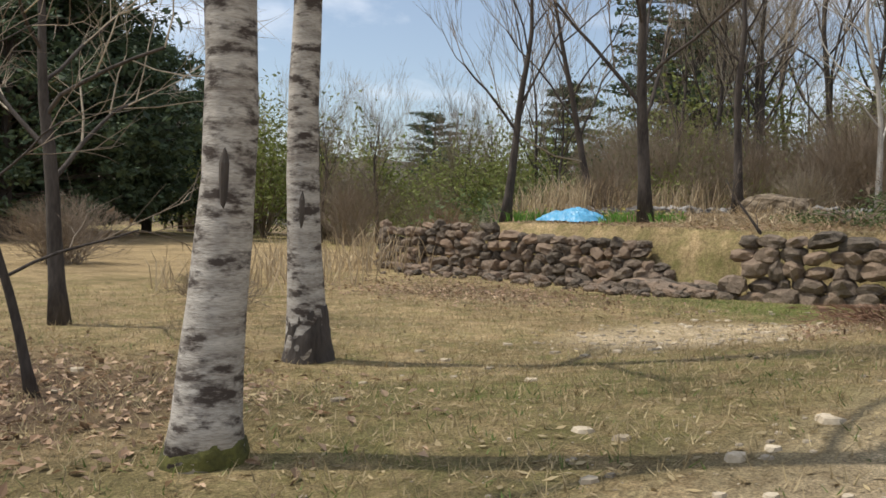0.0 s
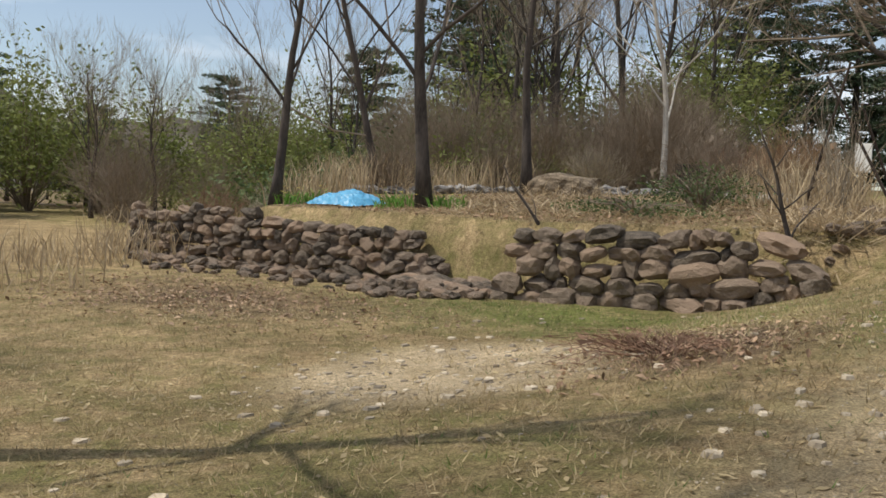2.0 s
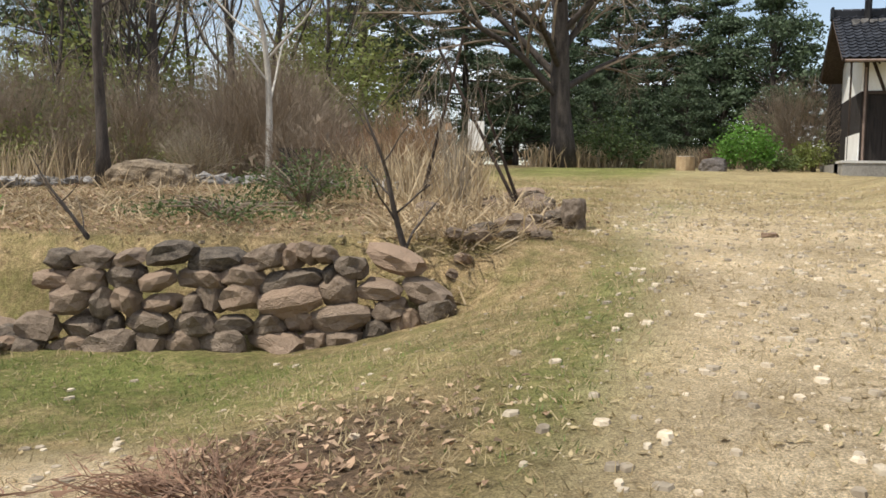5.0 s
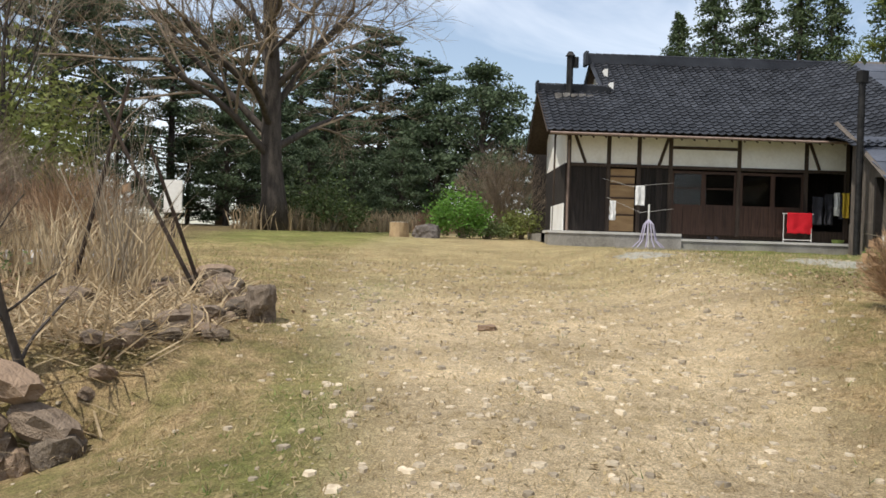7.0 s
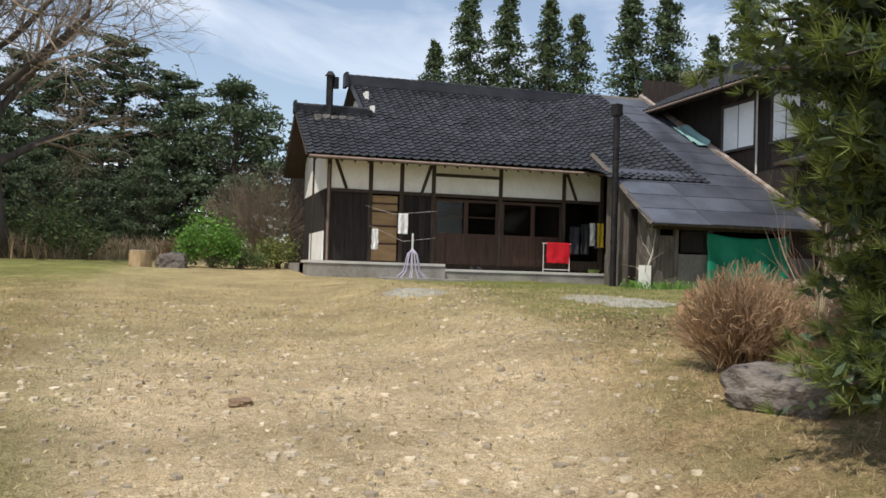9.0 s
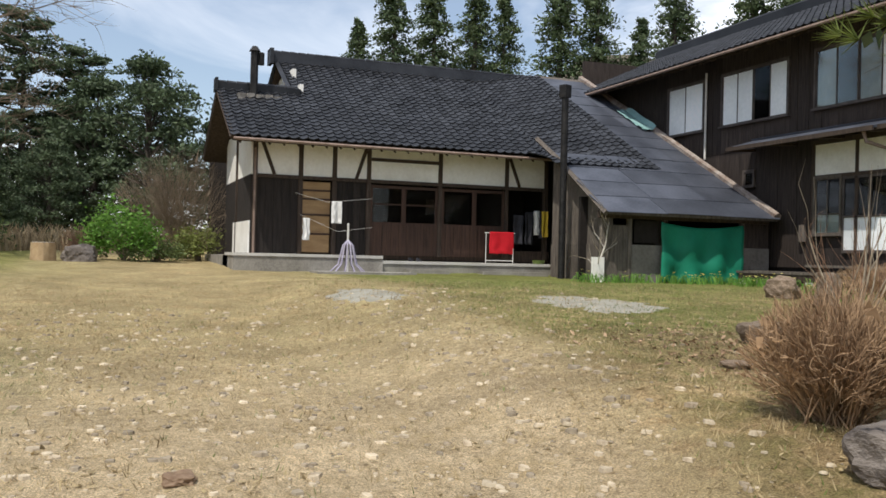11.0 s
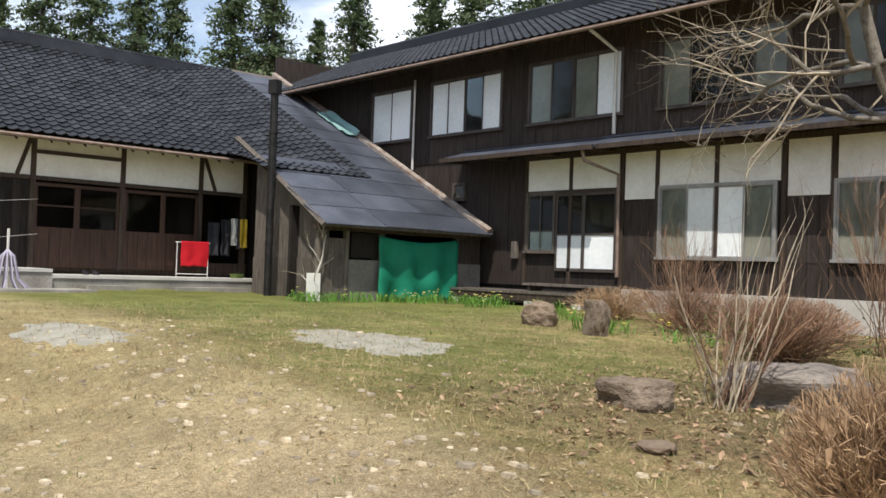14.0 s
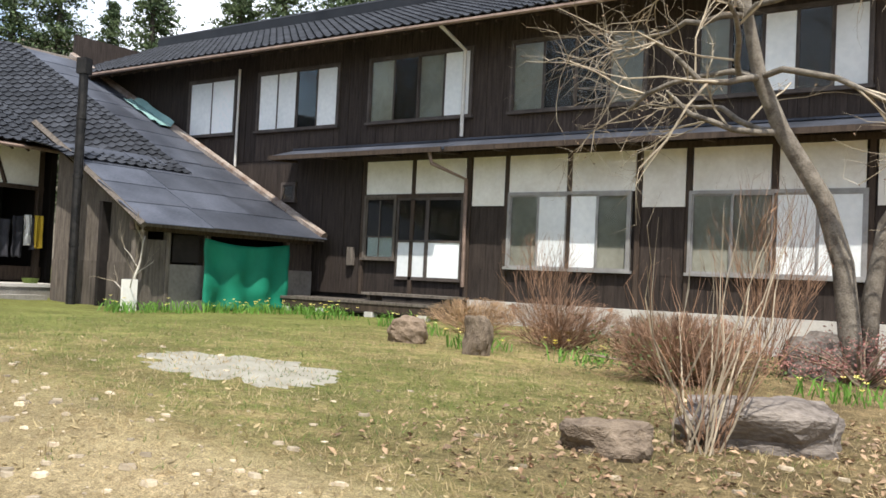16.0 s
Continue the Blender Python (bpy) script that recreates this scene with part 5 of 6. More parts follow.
reeds("reed_clump", "clump of tall pale dry stalks", [(17.4, 5.3, 0.6, 70), (18.4, 5.6, 0.6, 60)], 42, tall=1.0, lean=0.2)
reeds("flattened_straw", "flattened pale straw on the planted bed", [(15.6, 4.6, 1.0, 1000), (16.8, 4.8, 1.2, 900), (14.3, 4.6, 0.7, 350), (18.6, 5.2, 1.2, 700), (16, 8, 1.6, 500), (18.5, 10, 2.0, 600), (15.2, 10, 1.2, 350), (17, 12.5, 1.6, 350)], 43, tall=0.55, lean=3.5)
reeds("field_stalks", "dry standing stalks at the field edge", [(10.3, 15.5, 1.4, 160), (8.2, 13.5, 1.4, 110), (6.5, 12.5, 1.2, 80)], 44, tall=0.8, lean=0.3)
reeds("far_dry_border", "border of dry stalks beyond the yard", [(46 + 1.3 * i, 8.6 - 1.15 * i, 1.5, 260) for i in range(11)], 45, tall=1.1, lean=0.25, wide=0.03)

# the big tree and what stands behind the yard
bare_tree("great_bare_tree", "huge old bare tree with a dense spreading crown", 45.6, 8.2, 18.0, 0.5, 51, (0.0, 0.6), 0.15, 24, 5, 1.0, (4, 5), 0.14, bark=M_BARK, twig=M_TWIG, thin=0.011)
leaf_shrub("small_tree", "small dark evergreen tree under the great tree", 47.9, 6.5, 3.4, 2.8, 52, M_SHRUB, 3500, 0.18, 30)
leaf_shrub("bright_shrub", "bright green leafy shrub beside the farmhouse", 40.1, 0.7, 2.0, 2.0, 53, M_BRIGHT, 4200, 0.13, 30)
leaf_shrub("low_shrub", "low dark green shrub at the yard edge", 39.9, -0.2, 1.8, 0.9, 54, M_SHRUB, 1800, 0.10, 20)
leaf_shrub("low_shrub", "pale green shrub at the farmhouse corner", 41.6, -1.6, 1.7, 1.3, 55, M_SPRING, 1800, 0.12, 20)
twig_shrub("round_bare_shrub", "large rounded bare brown shrub behind the green shrub", 43.6, -1.0, 4.8, 4.0, 56, M_TWIG, 150, 0.45)
twig_shrub("low_bare_shrub", "low bare shrub with seed heads", 40.4, 1.9, 1.6, 1.1, 57, M_TWIG_RED, 50, 0.6)

# clipped shrubs and pine near the path
for i, (x, y, w, h, lab) in enumerate(((15.75, -2.95, 1.42, 1.0, "rounded clipped russet shrub with bare twigs"), (14.65, -3.3, 1.25, 0.9, "clipped russet shrub above a flat rock"))):
    twig_shrub("clipped_shrub", lab, x, y, w, h, 70 + i, M_TWIG_ORANGE, 240, 0.6, (4, 5), True, 0.008, 3, "clipped shrubs")
twig_shrub("cane_shrub", "upright pale-stemmed bare shrub before a rock", 18.3, -5.65, 1.7, 2.2, 74, M_TWIG_PALE, 13, 0.22, (1, 2), False, 0.011, 2)
twig_shrub("cane_shrub", "spray of thin dark twigs before a rock", 18.35, -5.75, 1.9, 1.5, 75, M_TWIG_RED, 30, 0.4, (2, 3), False, 0.006, 2)
twig_shrub("azalea_shrub", "dense brown clipped shrub before the house", 20.1, -9.9, 2.6, 0.95, 76, M_TWIG_RED, 240, 0.6)
leaf_shrub("azalea_leaves", "sparse brown-green azalea foliage", 20.1, -9.9, 2.5, 0.85, 77, M_SHRUB, 1500, 0.05, 30)
twig_shrub("dry_perennials", "dry pinkish stems along the footing", 23.0, -12.2, 3.0, 0.9, 78, M_TWIG_RED, 120, 0.6)
leaf_shrub("pink_shrub", "pink-brown flowering shrub by the footing", 18.6, -12.9, 2.2, 0.95, 79, M_PINK, 3200, 0.05, 40)
twig_shrub("tall_bare_shrub", "tall thin reddish bare shrub before the windows", 19.9, -12.6, 2.0, 3.0, 80, M_TWIG_RED, 34, 0.4, (2, 4), False, 0.008, 3)
twig_shrub("dry_perennials", "pale pinkish dry stems before the footing", 25.2, -13.0, 2.6, 0.7, 82, M_TWIG_ORANGE, 110, 0.6)
twig_shrub("dry_perennials", "dry tan stems between stones and footing", 21.4, -12.4, 2.4, 0.8, 83, M_TWIG_PALE, 100, 0.6)
twig_shrub("tall_bare_shrub", "tall thin bare shrub before the wall", 24.0, -13.4, 2.0, 1.9, 81, M_TWIG_RED, 40, 0.5, (2, 3), False, 0.007, 3)


def leaning_tree():
    """The lichened tree before the house: a leaning trunk with low twisting branches to one side."""
    rng = random.Random(90)
    x, y = 18.80, -13.20
    t = thing("leaning_garden_tree", "leaning lichened tree with twisted bare branches and dry buds", "tree", at=(x, y, height(x, y) - 0.08))
    trunk, wood, tw = Shape(), Shape(), Shape()
    pts = [Vector(p) for p in ((0, 0, 0), (0.03, 0.03, 0.8), (0.14, 0.1, 1.8), (0.4, 0.22, 2.7), (0.95, 0.5, 3.7), (1.25, 0.7, 4.5), (1.4, 0.9, 5.4), (1.5, 1.1, 6.6))]
    trunk.tube(pts, [0.24, 0.17, 0.15, 0.14, 0.125, 0.11, 0.08, 0.05], 12, wobble=0.06, rng=rng)
    part("trunk", trunk, M_LICHEN, t, smooth=True)
    second = Shape().tube([(-0.15, -0.2, 0), (-0.2, -0.25, 1.3), (-0.35, -0.3, 2.4), (-0.7, -0.2, 3.0), (-1.5, 0.1, 3.2)], [0.16, 0.13, 0.11, 0.08, 0.05], 10, wobble=0.06, rng=rng)
    part("trunk", second, M_LICHEN, t, smooth=True)
    for i, d in ((4, (1.0, 0.9, 0.12)), (5, (1.0, 0.5, 0.25)), (5, (0.6, 1.0, 0.1)), (6, (1.0, 0.7, 0.2)), (6, (-0.8, 0.6, 0.3)), (5, (-1.0, 0.2, 0.2)), (7, (0.6, 0.8, 0.5)), (4, (1.0, 0.3, -0.05)), (6, (0.3, 0.9, 0.3)), (5, (0.9, 1.2, 0.0))):
        grown(rng, wood, tw, pts[i], Vector(d).normalized(), rng.uniform(1.5, 2.2), 0.055, 1, 4, 0.9, (3, 5), 0.02, 0.30)
    part("branchwork", wood, M_LICHEN, t, smooth=True)
    part("twig_mass", tw, M_TWIG_PALE, t)
    buds = Shape()
    for i in range(0, len(tw.v), 11):
        if rng.random() < 0.35:
            tuft_leaf(buds, Vector(tw.v[i]), 0.05, rng)
    tagged(part("bud_cover", buds, M_LEAF, t, "dry brown buds"), kind="stuff")


leaning_tree()


def near_pine():
    """A garden pine with tufts of long needles."""
    rng = random.Random(95)
    x, y = 13.35, -2.75
    t = thing("garden_pine", "garden pine with tufts of long green needles", "tree", at=(x, y, height(x, y) - 0.1))
    pts = [Vector(p) for p in ((0, 0, 0), (0.15, -0.1, 1.2), (0.0, 0.1, 2.4), (0.1, 0, 3.6), (0, 0, 5.2))]
    part("trunk", Shape().tube(pts, [0.16, 0.13, 0.11, 0.08, 0.03], 10, wobble=0.08, rng=rng), M_BARK, t, smooth=True)
    bo, ne, inner = Shape(), Shape(), Shape()
    for i in range(200):
        k = 0.4 + 4.5 * rng.random() ** 0.8
        reach = (0.8 if k < 1.3 else 0.85 + 0.6 * smooth01((k - 1.5) / 0.9) - 0.16 * max(0, k - 3.4)) * rng.uniform(0.5, 1.0)
        ang = rng.uniform(0, 6.283)
        p0 = Vector((0.05, 0, k))
        p1 = Vector((math.cos(ang) * reach, math.sin(ang) * reach, k + rng.uniform(-0.25, 0.25)))
        mid = p0.lerp(p1, 0.5) + Vector((0, 0, 0.1))
        bo.tube([p0, mid, p1], [0.03, 0.02, 0.008], 5, cap=False)
        for j in range(32):
            g = rng.uniform(0.3, 1.08)
            c = p0.lerp(p1, g) + Vector((rng.gauss(0, 0.15), rng.gauss(0, 0.15), rng.gauss(0.05, 0.09)))
            d = ((c - p0).normalized() + Vector((0, 0, 0.5))).normalized()
            # inner sprays get the darker green, so crown shade is in their colour
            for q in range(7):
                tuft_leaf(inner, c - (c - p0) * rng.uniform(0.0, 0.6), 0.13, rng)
            for q in range(26):
                v = (d + Vector((rng.gauss(0, 0.55), rng.gauss(0, 0.55), rng.gauss(0, 0.55)))).normalized() * rng.uniform(0.09, 0.17)
                w = v.cross(Vector((rng.gauss(0, 1), rng.gauss(0, 1), 1))).normalized() * 0.0048
                ne.tri(c - w, c + w, c + v)
    part("bough_frame", bo, M_BARK, t)
    part("inner_foliage", inner, M_PINE, t, "inner pine foliage coloured dark for shade")
    part("foliage", ne, M_PINE_NEAR, t, "long green pine needles")


near_pine()


# ---- woods and hills ----
def pad(s, c, rx, rz, count, leaf, rng):
    """A flat clump of sprays round c."""
    for i in range(count):
        a, r = rng.uniform(0, 6.283), math.sqrt(rng.random())
        p = c + Vector((math.cos(a) * r * rx, math.sin(a) * r * rx, rng.gauss(0, rz) * (1.1 - r)))
        tuft_leaf(s, p, leaf * rng.uniform(0.6, 1.4), rng)


def layered_pine(name, label, x, y, tall, wide, seed, group):
    """A pine with a bare lower trunk and flat shelves of needles at the ends of its limbs."""
    rng = random.Random(seed)
    t = thing(name, label, "tree", group, at=(x, y, height(x, y) - 0.1))
    pts = [Vector((0.5 * noise.noise((f * 2, seed, 0)) * f, 0.5 * noise.noise((f * 2, seed, 4)) * f, tall * f)) for f in (0, 0.2, 0.4, 0.6, 0.8, 0.97)]
    part("trunk", Shape().tube(pts, [0.3, 0.24, 0.19, 0.14, 0.08, 0.03], 8), M_BARK, t, smooth=True)
    limbs, crown = Shape(), Shape()
    for i in range(46):
        f = 0.26 + 0.72 * (i + rng.random()) / 46
        k = min(4, int(f * 5))
        p0 = pts[k].lerp(pts[k + 1], min(1.0, f * 5 - k))
        reach = wide * (1.05 - f) ** 0.55 * rng.uniform(0.35, 1.0) + 0.4
        ang = i * 2.4 + rng.uniform(-0.6, 0.6)
        d = Vector((math.cos(ang), math.sin(ang), rng.uniform(-0.05, 0.3)))
        limbs.tube([p0, p0 + d * reach * 0.5 + Vector((0, 0, -0.1)), p0 + d * reach], [0.07, 0.045, 0.015], 4, cap=False)
        for g in (0.45, 0.7, 0.98):
            c = p0 + d * reach * g + Vector((rng.gauss(0, 0.25), rng.gauss(0, 0.25), 0.15))
            pad(crown, c, 0.35 + 0.24 * reach * g * rng.uniform(0.6, 1.1), 0.16, 95, 0.24, rng)
    pad(crown, pts[-1], 0.7, 0.5, 160, 0.26, rng)
    part("limb_frame", limbs, M_BARK, t)
    part("crown", crown, M_PINE, t)
    return t


def dense_evergreen(name, label, x, y, tall, wide, seed, group):
    """A broad evergreen whose crown of many clumps reaches nearly to the ground."""
    rng = random.Random(seed)
    t = thing(name, label, "tree", group, at=(x, y, height(x, y) - 0.1))
    part("trunk", Shape().tube([(0, 0, 0), (0.1, 0, tall * 0.5), (0, 0.1, tall * 0.9)], [0.28, 0.18, 0.04], 8), M_BARK, t)
    limbs, crown = Shape(), Shape()
    for i in range(130):
        f = rng.uniform(0.05, 1.0)
        rr = wide * min(1.0, 0.55 + 1.8 * f) * (1 - f ** 2.2) ** 0.6 * rng.uniform(0.45, 1.0)
        ang = rng.uniform(0, 6.283)
        c = Vector((math.cos(ang) * rr, math.sin(ang) * rr, tall * f))
        limbs.tube([(0, 0, tall * f * 0.75), c], [0.04, 0.012], 3, cap=False)
        pad(crown, c, rng.uniform(0.6, 1.15), 0.4, 105, 0.27, rng)
    part("limb_frame", limbs, M_BARK, t)
    part("crown", crown, M_PINE, t)
    return t


def woods():
    rng = random.Random(200)
    cedar = [conifer("cedar_tree", "tall dark green cedar in the row behind the house", 74.7, -18.3, 21.0, 5.3, 201, M_CEDAR, 0.2, 52, 0.28, 46, 0.25, 0.25, shape=0.85, group="cedars behind the house"),
             conifer("cedar_tree", "tall dark green cedar in the row behind the house", 61.8, -33.0, 19.6, 5.6, 202, M_CEDAR, 0.2, 52, 0.28, 46, 0.28, 0.25, shape=0.9, group="cedars behind the house")]
    for i, (x, y, s) in enumerate(((73.8, -21.0, 0.99), (72.7, -23.7, 1.03), (71.9, -25.6, 0.9), (70.1, -29.1, 1.08), (68.5, -31.2, 1.0), (55, -33.6, 0.95), (53.4, -35.4, 1.02), (76, -16, 0.86), (50, -37, 1.05), (47, -37.5, 1.1), (66.5, -33.5, 0.8), (43, -38, 1.0))):
        copy_thing(cedar[i % 2], Matrix.LocRotScale((x, y, height(x, y) - 0.1), Euler((0, 0, i * 1.3)), (s, s, s)))
    pine = [layered_pine("pine_tree", "tall ragged dark pine with open layered boughs", 66.0, 5.2, 12.8, 4.8, 211, "pines beyond the yard"),
            dense_evergreen("evergreen_tree", "broad dark evergreen with a dense uneven crown", 60.5, -1.0, 9.5, 4.6, 212, "evergreens beyond the yard")]
    spots = [(66.2, 2.2, 0.95, 0), (65.8, 8.2, 0.9, 0), (68, -1.5, 0.75, 0), (61, -4.5, 0.75, 1), (63, 1.5, 0.85, 1), (62, 6, 0.7, 1), (72, 11, 1.1, 0), (70, 16, 1.1, 0), (64, 12, 0.9, 1), (58, 16, 1.0, 0), (60, 21, 1.1, 0), (52, 20, 1.2, 0), (56, 12.5, 0.65, 1), (40, 28, 1.2, 0), (36, 33, 0.7, 0), (46, 33, 0.9, 0), (48, 15.5, 0.55, 1), (34, 40, 0.6, 1), (28, 44, 0.55, 1), (22, 46, 0.6, 0), (18, 43, 0.95, 1), (13, 38, 1.25, 1), (10.5, 37, 1.35, 1), (8, 39, 1.4, 1), (15.5, 45, 1.2, 1), (5, 43, 1.4, 1), (26, 52, 0.6, 0), (38, 46, 0.65, 0), (70, -8, 0.6, 1), (9, 33, 0.9, 1), (6, 36, 1.2, 1), (2, 40, 1.3, 1), (58, 3.5, 0.5, 1), (58, 8.5, 0.5, 1), (57, 6, 0.42, 1), (60, 11, 0.55, 1), (56, 14.5, 0.5, 1), (68, 3.5, 0.75, 1), (69, 7.5, 0.75, 1), (69, 11.5, 0.8, 1), (64, 8.5, 0.65, 1)]
    for i, (x, y, s, k) in enumerate(spots):
        copy_thing(pine[k], Matrix.LocRotScale((x, y, height(x, y) - 0.1), Euler((0, 0, i * 2.1)), (s, s, s * rng.uniform(0.9, 1.1))))
    bare = [bare_tree("woodland_tree", "tall grey bare woodland tree", 36.0, 24.0, 13.5, 0.16, 221, (0.4, 0.3), 0.25, 12, 4, 0.55, (3, 5), 0.45, group="bare woodland", thin=0.006),
            bare_tree("woodland_tree", "slender bare woodland tree", 30.0, 29.0, 11.0, 0.11, 222, (-0.3, 0.4), 0.3, 11, 4, 0.5, (3, 4), 0.5, group="bare woodland", twig=M_TWIG_PALE, thin=0.006)]
    for i in range(74):
        a = rng.uniform(-0.05, 1.27)
        d = rng.uniform(27, 62)
        x, y = 8 + d * math.cos(a), 6 + d * math.sin(a)
        if y < 9 + 0.12 * x or (x < 20 and y < 40) or math.hypot(x - 45.6, y - 8.2) < 6:
            continue
        s = rng.uniform(0.7, 1.15) * (0.62 if a > 0.62 else 1.0)
        copy_thing(bare[i % 2], Matrix.LocRotScale((x, y, height(x, y) - 0.1), Euler((0, 0, rng.uniform(0, 6.28))), (s, s, s)))
    leafy_t = [leaf_shrub("budding_tree", "young tree in pale yellow-green spring leaf", 29.5, 33.0, 5.0, 6.0, 231, M_SPRING, 3600, 0.2, 50, group="budding trees"),
               leaf_shrub("undergrowth_shrub", "dark evergreen undergrowth at the wood edge", 26.0, 20.0, 4.5, 2.8, 232, M_SHRUB, 3200, 0.17, 40, group="undergrowth"),
               leaf_shrub("undergrowth_shrub", "olive green undergrowth shrub", 24.5, 17.5, 3.6, 2.4, 233, M_SPRING, 1500, 0.13, 60, group="undergrowth")]
    for i in range(84):
        a = rng.uniform(-0.02, 1.25)
        d = rng.uniform(20, 48)
        x, y = 8 + d * math.cos(a), 6 + d * math.sin(a)
        if y < 12 + 0.10 * x or (x < 19 and y < 40) or (x < 24 and y > 22 and y < 34):
            continue
        k = 0 if d > 30 and i % 3 else (1 if i % 3 == 1 else 2)
        s = rng.uniform(0.7, 1.3)
        copy_thing(leafy_t[k], Matrix.LocRotScale((x, y, height(x, y) - 0.05), Euler((0, 0, rng.uniform(0, 6.28))), (s, s, s * rng.uniform(0.8, 1.2))))
    brush = twig_shrub("wood_edge_brush", "tangle of brown bare brush at the wood edge", 25, 15.5, 4.5, 3.2, 241, M_TWIG, 90, 0.7, group="wood edge brush")
    for i in range(46):
        a = rng.uniform(0.1, 1.1)
        d = rng.uniform(19, 36)
        x, y = 8 + d * math.cos(a), 6 + d * math.sin(a)
        if y < 10 + 0.08 * x or (x < 19 and y < 34):
            continue
        s = rng.uniform(0.7, 1.3)
        copy_thing(brush, Matrix.LocRotScale((x, y, height(x, y) - 0.05), Euler((0, 0, rng.uniform(0, 6.28))), (s, s, s)))


woods()


def hill(name, label, cx, cy, rx, ry, top, seed):
    s = Shape()
    n, m = 60, 24
    for j in range(m + 1):
        r = j / m
        for i in range(n):
            a = 2 * math.pi * i / n
            x, y = cx + rx * r * math.cos(a), cy + ry * r * math.sin(a)
            h = top * (0.5 + 0.5 * math.cos(math.pi * r)) * (1 + 0.35 * noise.noise((x * 0.012, y * 0.012, seed))) + 2.2 * noise.noise((x * 0.11, y * 0.11, seed)) * (1 - r)
            s.v.append((x, y, h - 2 + 3 * (1 - r)))
    s.f = [(j * n + i, (j + 1) * n + i, (j + 1) * n + (i + 1) % n, j * n + (i + 1) % n) for j in range(m) for i in range(n)]
    return tagged(part(name, s, M_HILL, None, "", True), label, "hill", kind="structure")


hill("backdrop_hill_east", "wooded brown hill behind the houses", 200, -120, 120, 90, 44, 1)
hill("backdrop_hill_north", "wooded hill beyond the field", 36, 150, 70, 60, 38, 2)
hill("backdrop_hill_far", "low wooded ridge far beyond the field", 130, 170, 120, 60, 16, 3)


# ---- ground cover ----
def scatter_grass():
    rng = random.Random(300)
    dry, green = Shape(), Shape()
    for i in range(115000):
        x, y = rng.uniform(-1, 32), rng.uniform(-12, 14)
        d = min(math.hypot(x - c * 1.0, y - 1.2) for c in (1, 5, 9, 13, 16))
        if rng.random() > 1.15 - d / 16 or (WALL_X - 0.2 < x < WALL_X + 0.7 and y > 4):
            continue
        rm = road_mask(x, y)
        if rm > 0.35 and rng.random() < 0.93 * rm + 0.05:
            continue
        g = green_mask(x, y) + rng.gauss(0, 0.2) + 0.25 * noise.noise((x * 0.7, y * 0.7, 4))
        s = green if g > 0.68 else dry
        q = Vector((x, y, height(x, y) - 0.005))
        for b in range(3):
            h = rng.uniform(0.03, 0.085) * (1.3 if s is dry else 1.0)
            d = Vector((rng.gauss(0, 0.8), rng.gauss(0, 0.8), 0.8)).normalized() * h
            w = Vector((rng.gauss(0, 1), rng.gauss(0, 1), 0)).normalized() * 0.0045
            o = q + Vector((rng.gauss(0, 0.03), rng.gauss(0, 0.03), 0))
            s.tri(o - w, o + w, o + d)
    tagged(part("dry_grass", dry, M_STRAW), "short dry grass blades over the yard", "grass", kind="stuff")
    tagged(part("green_grass", green, M_GRASSGREEN), "short fresh green grass blades", "grass", kind="stuff")


scatter_grass()


def scatter_leaves():
    rng = random.Random(310)
    s = Shape()
    for i in range(95000):
        x, y = rng.uniform(-1, 22), rng.uniform(-9, 14)
        if rng.random() > litter_mask(x, y) * 1.1 - 0.12 or (WALL_X - 0.1 < x < WALL_X + 0.7 and y > 4):
            continue
        c = Vector((x, y, height(x, y) + rng.uniform(0.004, 0.03)))
        L = rng.uniform(0.018, 0.048)
        a = Vector((rng.gauss(0, 1), rng.gauss(0, 1), rng.gauss(0, 0.35))).normalized() * L
        b = a.cross(Vector((rng.gauss(0, 0.3), rng.gauss(0, 0.3), 1))).normalized() * L * 0.55
        s.quad(c - a, c + b + Vector((0, 0, 0.01)), c + a, c - b + Vector((0, 0, 0.012)))
    tagged(part("fallen_leaves", s, M_LEAF), "brown fallen leaves on the ground", "leaves", kind="stuff")


scatter_leaves()


def scatter_flakes():
    """Bleached bits of straw and leaf that lie flat over grass and road."""
    rng = random.Random(315)
    s = Shape()
    for i in range(70000):
        x, y = rng.uniform(-1, 27), rng.uniform(-8, 12)
        d = min(math.hypot(x - c, y - 1.2) for c in (1, 5, 9, 13, 16))
        if rng.random() > 1.1 - d / 12 or (WALL_X - 0.1 < x < WALL_X + 0.7 and y > 4):
            continue
        if noise.noise((x * 1.3, y * 1.3, 8)) + rng.gauss(0, 0.25) < -0.1:
            continue
        c = Vector((x, y, height(x, y) + rng.uniform(0.003, 0.015)))
        L = rng.uniform(0.012, 0.04)
        a = Vector((rng.gauss(0, 1), rng.gauss(0, 1), rng.gauss(0, 0.25))).normalized() * L
        b = a.cross(Vector((rng.gauss(0, 0.25), rng.gauss(0, 0.25), 1))).normalized() * L * rng.uniform(0.12, 0.5)
        s.quad(c - a, c + b, c + a, c - b)
    tagged(part("straw_litter", s, M_STRAW), "bleached bits of straw lying on the ground", "litter", kind="stuff")


scatter_flakes()


